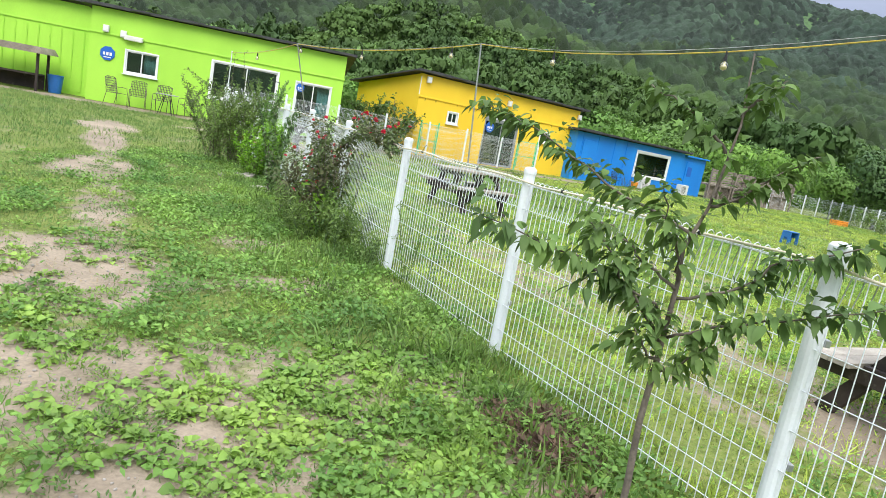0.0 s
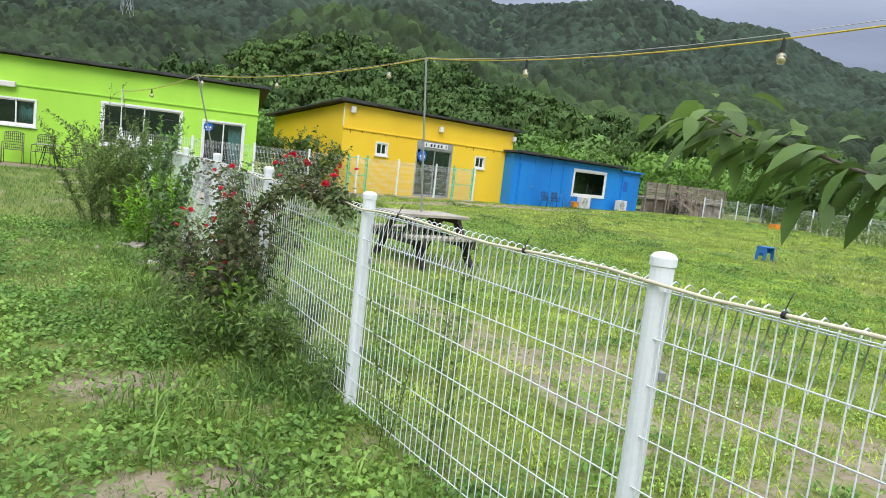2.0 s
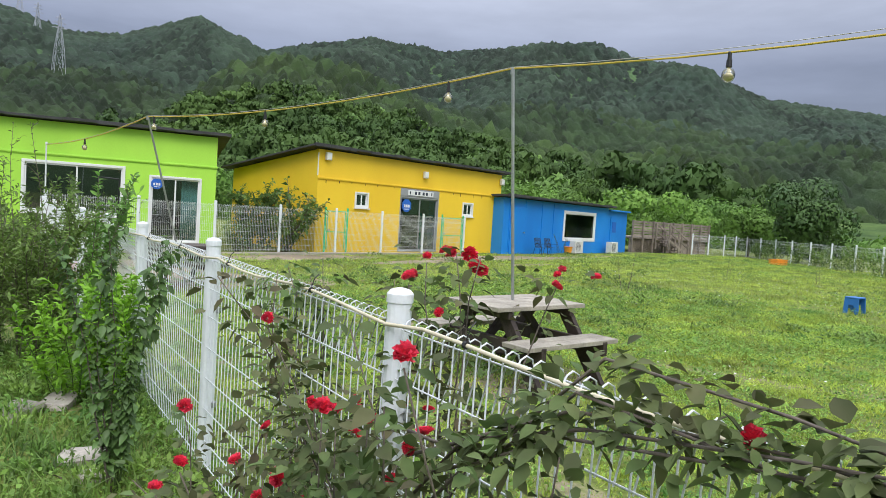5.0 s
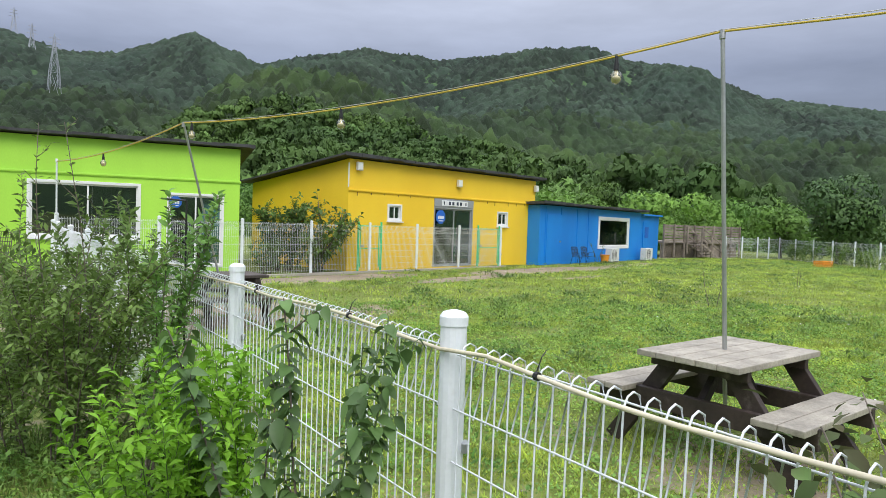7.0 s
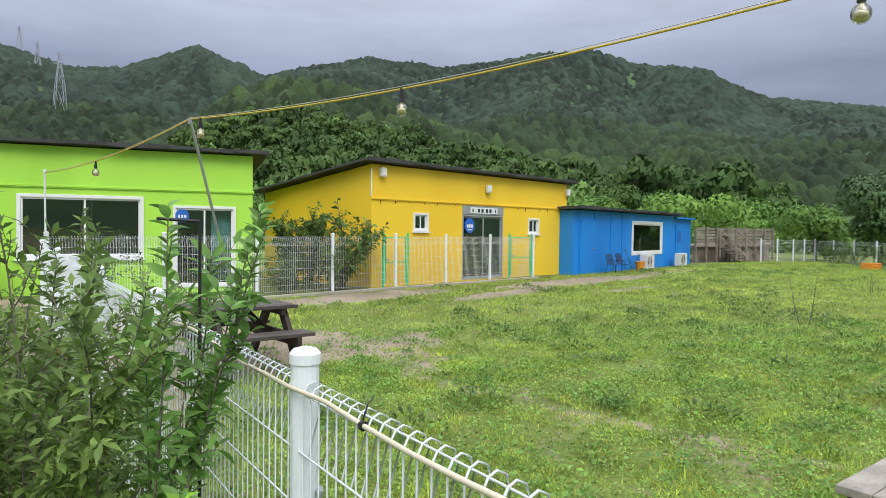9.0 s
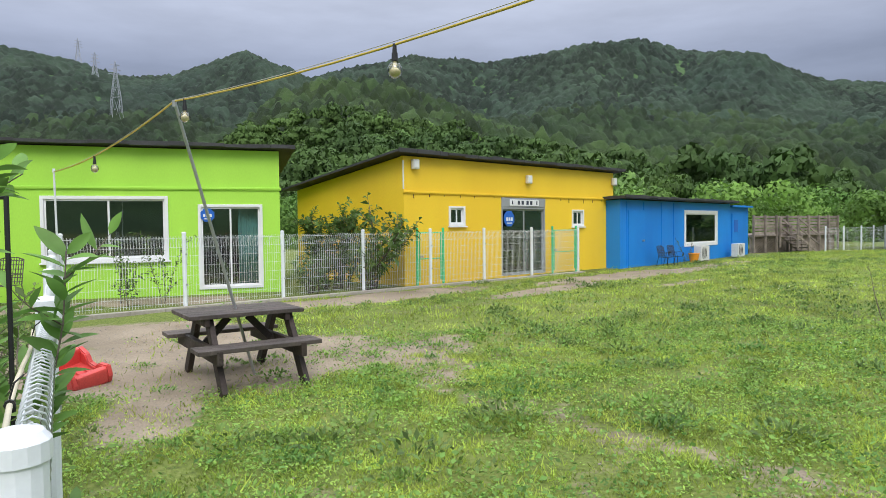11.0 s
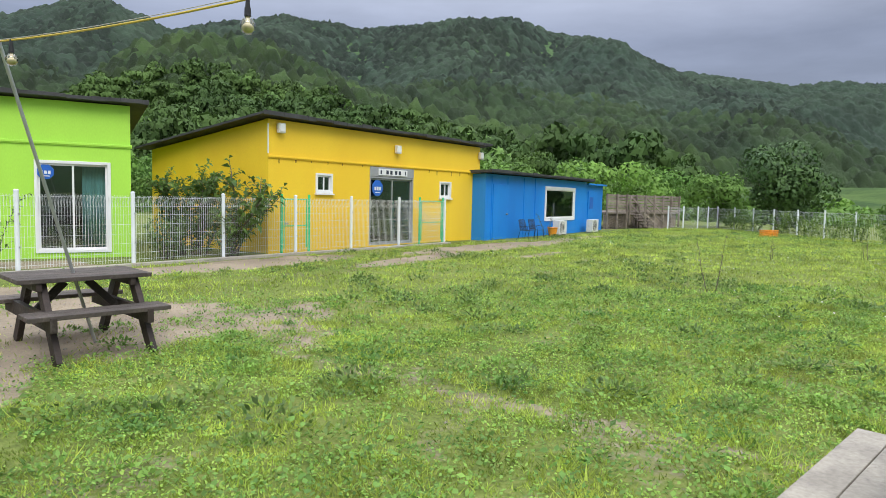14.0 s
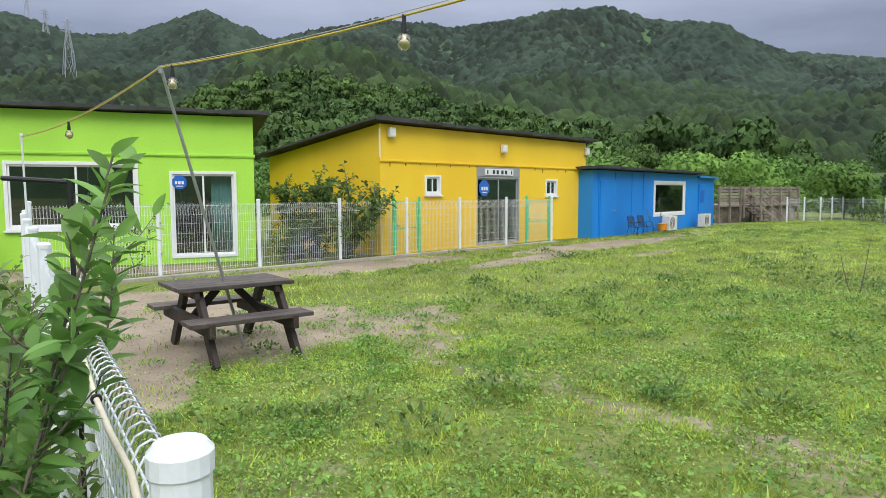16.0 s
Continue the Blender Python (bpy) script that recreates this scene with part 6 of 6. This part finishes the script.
def mesh_chair(m, label, group, mat):
    """A tubular garden chair with armrests and a woven seat and back."""
    t = thing("garden_chair", m, label, "chair", group)
    for s in (-1, 1):
        bm = bmesh.new()
        x = s * 0.26
        tube(bm, [(x, -0.26, 0.0), (x, -0.24, 0.40), (x, -0.20, 0.62), (x, 0.0, 0.64), (x, 0.20, 0.62)], 0.011, 6)
        part("arm_frame", bm, mat, t, smooth=True)
        bm = bmesh.new()
        tube(bm, [(x, 0.30, 0.0), (x, 0.19, 0.42), (x * 0.95, 0.30, 0.92)], 0.011, 6)
        part("leg", bm, mat, t, smooth=True)
    bm = bmesh.new()
    tube(bm, [(-0.247, 0.30, 0.92), (-0.12, 0.315, 0.96), (0.12, 0.315, 0.96), (0.247, 0.30, 0.92)], 0.011, 6)
    part("top_rail", bm, mat, t, smooth=True)
    bm = bmesh.new()
    for k in range(9):
        x = -0.22 + k * 0.055
        box(bm, (x, 0.0, 0.42), (0.03, 0.44, 0.006))
    for k in range(7):
        box(bm, (0, -0.2 + k * 0.066, 0.425), (0.48, 0.03, 0.005))
    tagged(part("seat", bm, mat, t), kind="stuff")
    bm = bmesh.new()
    for k in range(9):
        x = -0.21 + k * 0.0525
        tube(bm, [(x, 0.20, 0.44), (x, 0.30, 0.94)], 0.010, 4)
    for k in range(6):
        f = (k + 0.5) / 6
        tube(bm, [(-0.24, 0.20 + 0.10 * f, 0.44 + 0.5 * f), (0.24, 0.20 + 0.10 * f, 0.44 + 0.5 * f)], 0.008, 4)
    tagged(part("backrest", bm, mat, t), kind="stuff")
    return t


def garden_table(m, label):
    t = thing("garden_table", m, label, "table")
    bm = bmesh.new()
    rod(bm, (0, 0, 0.68), (0, 0, 0.70), 0.38, sides=24)
    part("tabletop", bm, M_GREY_PAINT, t)
    for k in range(4):
        a = k * math.pi / 2 + 0.78
        bm = bmesh.new()
        rod(bm, (0.12 * math.cos(a), 0.12 * math.sin(a), 0.68), (0.34 * math.cos(a), 0.34 * math.sin(a), 0.0), 0.012)
        part("leg", bm, M_BLACK, t)
    return t


for u, yaw in ((-6.25, 62), (-5.55, 8), (-4.75, -4), (-3.85, -20)):
    mesh_chair(at_wall(14, 26.5, u, 0.75, yaw), "dark metal mesh garden chair on the terrace", "chairs before the green house", M_CHAIR)
garden_table(at_wall(14, 26.5, -4.45, 1.45), "small round metal garden table")
for u in (27.0, 27.8):
    mesh_chair(at_wall(41, 20.6, u, 0.6, -8) @ Matrix.Diagonal((0.8, 0.8, 0.74, 1)), "dark garden chair before the blue wall", "chairs before the blue house", M_BLACK)
bush("potted_plant", "spindly plant in a pot before the blue wall", tuple(at_wall(41, 20.6, 28.9, 0.5).translation[:2]), 4, 1.1, 0.25, 0.09, 0.03, 20, L_SHRUB, 140, 3, 0.2, 0.3, 0.006)


def bucket(m, name, label, r0, r1, h, mat):
    t = thing(name, m, label, "bucket")
    bm = bmesh.new()
    n = 18
    prof = [(r0 * 0.98, 0.0), (r1, h), (r1 - 0.012, h), (r0 * 0.9, 0.02)]
    rings = [[bm.verts.new((r * math.cos(2 * math.pi * k / n), r * math.sin(2 * math.pi * k / n), z)) for k in range(n)] for r, z in prof]
    for a, b in zip(rings, rings[1:]):
        for k in range(n):
            bm.faces.new((a[k], a[(k + 1) % n], b[(k + 1) % n], b[k]))
    bm.faces.new(rings[0][::-1])
    bm.faces.new(rings[-1])
    part("body", bm, mat, t, smooth=False)
    bm = bmesh.new()
    pts = [(r1 * 1.03 * math.cos(a), r1 * 1.03 * math.sin(a), h) for a in np.linspace(0, 2 * math.pi, 22)]
    tube(bm, pts, 0.012, 6)
    part("rim", bm, mat, t)
    return t


bucket(at_wall(41, 20.6, 29.45, 0.55), "plant_pot", "orange plastic pot before the blue wall", 0.14, 0.20, 0.34, M_ORANGE)
bucket(at_wall(14, 26.7, -8.5, 0), "bin", "blue plastic bin against the ribbed green wall", 0.2, 0.26, 0.62, M_BLUEPLASTIC)
bm = bmesh.new()


def crate(m, label, mat, s=(0.62, 0.42, 0.28)):
    """A plastic crate: floor, four slotted sides and a rim."""
    t = thing("plastic_crate", m, label, "crate")
    x, y, z = s
    bm = bmesh.new()
    box(bm, (0, 0, 0.012), (x, y, 0.024), 0.004)
    part("base", bm, mat, t)
    for c, q in (((x / 2, 0), (0.025, y)), ((-x / 2, 0), (0.025, y)), ((0, y / 2), (x, 0.025)), ((0, -y / 2), (x, 0.025))):
        bm = bmesh.new()
        box(bm, (c[0], c[1], z * 0.18), (q[0], q[1], z * 0.36), 0.004)
        box(bm, (c[0], c[1], z * 0.62), (q[0], q[1], z * 0.18), 0.004)
        box(bm, (c[0], c[1], z * 0.93), (q[0] + 0.02, q[1] + 0.02, z * 0.14), 0.006)
        n = 5
        for k in range(n):
            f = (k + 0.5) / n - 0.5
            box(bm, (c[0] + (q[0] * f if q[0] > 0.1 else 0), c[1] + (q[1] * f if q[1] > 0.1 else 0), z * 0.5), (0.03, 0.03, z * 0.9))
        part("side", bm, mat, t)
    return t


crate(pose(20.3, 35.3, gz(20.3, 35.3), 0, 0, 20), "orange plastic crate in the grass by the field fence", M_ORANGE, (0.8, 0.45, 0.3))


def red_tub(m):
    """A red moulded play tub lying tilted: a hollow hull with thick rolled sides, handholds and a slotted floor."""
    t = thing("red_tub", m, "red moulded plastic tub lying on the sand by the fence", "tub")
    bm = bmesh.new()
    for s in (-1, 1):
        prism(bm, [(-0.30, 0.0), (0.30, 0.0), (0.34, 0.12), (0.30, 0.24), (0.12, 0.20), (0.05, 0.13), (-0.10, 0.13), (-0.16, 0.22), (-0.32, 0.26), (-0.36, 0.12)], s * 0.20 - 0.035, s * 0.20 + 0.035)
    bmesh.ops.bevel(bm, geom=bm.edges[:], offset=0.014, segments=2, affect="EDGES")
    part("side", bm, M_RED, t)
    for x, h in ((-0.30, 0.24), (0.28, 0.20)):
        bm = bmesh.new()
        box(bm, (x, 0, h / 2 + 0.02), (0.09, 0.36, h), 0.03)
        part("end_wall", bm, M_RED, t)
    bm = bmesh.new()
    box(bm, (0, 0, 0.05), (0.56, 0.36, 0.05), 0.012)
    part("floor", bm, M_RED, t)
    for k in range(3):
        bm = bmesh.new()
        box(bm, (0.02, -0.10 + 0.1 * k, 0.085), (0.30, 0.035, 0.03), 0.01)
        part("rib", bm, M_RED, t)
    return t


red_tub(pose(-5.62, 17.4, gz(-5.62, 17.4) + 0.02, 12, 14, -38) @ Matrix.Diagonal((0.85, 0.85, 0.85, 1)))


def step_stool(m):
    t = thing("step_stool", m, "blue plastic step stool on the grass", "stool")
    bm = bmesh.new()
    box(bm, (0, 0, 0.33), (0.34, 0.26, 0.03), 0.012)
    part("top", bm, M_BLUEPLASTIC, t)
    for s in (-1, 1):
        bm = bmesh.new()
        prism(bm, [(-0.15, 0.0), (-0.07, 0.0), (-0.05, 0.18), (0.05, 0.18), (0.07, 0.0), (0.15, 0.0), (0.13, 0.32), (-0.13, 0.32)], s * 0.15 - 0.012, s * 0.15 + 0.012, "x")
        part("side", bm, M_BLUEPLASTIC, t)
    bm = bmesh.new()
    box(bm, (0, 0.1, 0.2), (0.29, 0.02, 0.2), 0.006)
    part("stretcher", bm, M_BLUEPLASTIC, t)


step_stool(pose(9.0, 17.65, gz(9, 17.65), 0, 0, 25))


# ---- timber deck beyond the blue house ----
def deck():
    t = thing("timber_deck", pose(15.3, 41.1, 0.1, 0, 0, 26.6), "weathered brown timber deck with slatted rail and stairs", "deck")
    w = 7.6
    bm = bmesh.new()
    box(bm, (w / 2, 1.5, 0.95), (w, 3.0, 0.10), 0.01)
    part("platform", bm, M_DECKWOOD, t)
    for k in range(9):
        bm = bmesh.new()
        box(bm, (k * w / 8, 0, 0.97), (0.09, 0.09, 1.95), 0.006)
        part("post", bm, M_DECKWOOD, t)
    for k in range(6):
        bm = bmesh.new()
        box(bm, (w / 2, 0.065, 1.08 + k * 0.155), (w, 0.02, 0.12), 0.004)
        part("slat", bm, M_DECKWOOD, t)
    bm = bmesh.new()
    for k in range(20):
        for s in (-1, 1):
            a = Vector((k * 0.12 - 0.2, 0.09 + 0.01 * s, 0.05 if s > 0 else 0.9))
            b = a + Vector((0.85, 0, 0.85 * s))
            box(bm, (a + b) / 2, (0.025, 0.01, (b - a).length), 0, (b - a).to_track_quat("Z", "Y").to_matrix())
    tagged(part("lattice", bm, M_DECKWOOD, t), kind="stuff")
    bm = bmesh.new()
    box(bm, (w / 2, 0.2, 0.45), (w, 0.04, 0.9))
    part("skirt", bm, M_DECKWOOD, t)
    stair = new("stairs")
    stair.parent = t
    for k in range(5):
        bm = bmesh.new()
        box(bm, (2.2 + k * 0.36, -0.55, 0.86 - k * 0.18), (0.36, 0.95, 0.04), 0.006)
        part("tread", bm, M_DECKWOOD, stair)
    for y in (-0.1, -1.0):
        for z in (0.1, 0.55, 1.0):
            bm = bmesh.new()
            a, b = Vector((2.0, y, 0.85 + z)), Vector((4.0, y, -0.1 + z))
            box(bm, (a + b) / 2, (0.04, 0.10, (b - a).length), 0.004, (b - a).to_track_quat("Z", "Y").to_matrix())
            part("handrail", bm, M_DECKWOOD, stair)
        for x in (2.05, 3.0, 3.95):
            bm = bmesh.new()
            box(bm, (x, y, 1.0 - (x - 2) * 0.47 + 0.1), (0.08, 0.08, 1.5), 0.004)
            part("stair_post", bm, M_DECKWOOD, stair)


deck()


# ---- shelter by the green wing ----
def shelter():
    t = thing("shelter", at_wall(14, 26.3, -9.7, 0), "small timber shelter with a dark sheet roof over a bench", "shelter")
    for x in (-0.9, 0.9):
        for y in (-0.5, 0.5):
            bm = bmesh.new()
            box(bm, (x, y, 0.65), (0.08, 0.08, 1.3), 0.006)
            part("post", bm, M_DARKWOOD, t)
    bm = bmesh.new()
    prism(bm, [(-1.15, 1.28), (1.15, 1.28), (1.0, 1.5), (-1.0, 1.5)], -0.75, 0.75)
    part("roof", bm, M_DECKWOOD, t)
    bm = bmesh.new()
    box(bm, (0, 0.1, 0.55), (1.7, 0.6, 0.06), 0.01)
    part("shelf", bm, M_DARKWOOD, t)
    bm = bmesh.new()
    box(bm, (0, 0.4, 0.3), (1.7, 0.04, 0.5), 0.01)
    part("back_board", bm, M_DARKWOOD, t)


shelter()


# ---- slabs, stakes ----
def slab(x, y, s, label):
    bm = bmesh.new()
    box(bm, (0, 0, 0), s, min(s) * 0.3)
    for v in bm.verts:
        v.co += Vector((random.uniform(-1, 1), random.uniform(-1, 1), random.uniform(-1, 1))) * min(s) * 0.12
    ob = new("stone", mesh_of("stone", bm, M_STONE))
    ob.matrix_basis = pose(x, y, gz(x, y) + s[2] * 0.3, random.uniform(-6, 6), random.uniform(-6, 6), random.uniform(0, 90))
    return tagged(ob, label, "stone")


slab(-3.55, 10.45, (0.38, 0.22, 0.07), "pale flat stone under the shrubs")
slab(-3.35, 10.75, (0.3, 0.2, 0.07), "pale flat stone under the shrubs")
slab(-2.85, 9.8, (0.3, 0.18, 0.06), "white flat stone in the grass")
slab(-2.72, 9.55, (0.18, 0.12, 0.05), "white flat stone in the grass")
for sx, sy in ((-3.44, 12.15),):
    st = thing("garden_stake", Matrix.Translation((sx, sy, gz(sx, sy))), "thin black garden stake by the fence", "stake")
    bm = bmesh.new()
    rod(bm, (0, 0, -0.1), (0, 0, 1.32 if sx > 0 else 1.62), 0.006, sides=8)
    part("rod", bm, M_BLACK, st)
    if sx < 0:
        bm = bmesh.new()
        rod(bm, (0, 0, 1.615), (-0.16, 0.04, 1.625), 0.006, sides=8)
        part("cross_rod", bm, M_BLACK, st)


# ---- pylons on the hill ----
def pylon(az, r, e0, h):
    x, y = HUB[0] + r * math.sin(radians(az)), HUB[1] + r * math.cos(radians(az))
    z = 1.65 + r * math.tan(radians(e0))
    t = thing("pylon", pose(x, y, z, 0, 0, -az + 15), "grey lattice steel power pylon on the wooded hill", "pylon", "pylons")
    bm = bmesh.new()
    k = r / 560
    w = 0.16 * k ** 0.5
    levels = [(-25, 4.2), (0, 2.9), (h * 0.4, 1.7), (h * 0.62, 1.0), (h * 0.85, 0.7), (h, 0.1)]
    for (z0, a), (z1, b) in zip(levels, levels[1:]):
        c0 = [Vector((sx * a, sy * a, z0)) for sx, sy in ((-1, -1), (1, -1), (1, 1), (-1, 1))]
        c1 = [Vector((sx * b, sy * b, z1)) for sx, sy in ((-1, -1), (1, -1), (1, 1), (-1, 1))]
        for i in range(4):
            j = (i + 1) % 4
            rod(bm, c0[i], c1[i], w, sides=4)
            rod(bm, c0[i], c1[j], w * 0.6, sides=4)
            rod(bm, c0[j], c1[i], w * 0.6, sides=4)
            rod(bm, c1[i], c1[j], w * 0.6, sides=4)
    part("tower", bm, M_PYLON, t)
    for zz, ln in ((h * 0.62, 5.0), (h * 0.75, 4.2), (h * 0.88, 3.4)):
        bm = bmesh.new()
        for s in (-1, 1):
            rod(bm, (0, 0, zz), (s * ln, 0, zz), w, sides=4)
            rod(bm, (0, 0, zz + 1.2), (s * ln, 0, zz), w * 0.7, sides=4)
        part("cross_arm", bm, M_PYLON, t)


for az, r, e0, h in ((-23.4, 918, 12.58, 27), (-22.3, 800, 11.47, 27), (-20.9, 560, 10.17, 27), (-17.7, 600, 7.52, 26)):
    pylon(az, r, e0, h)
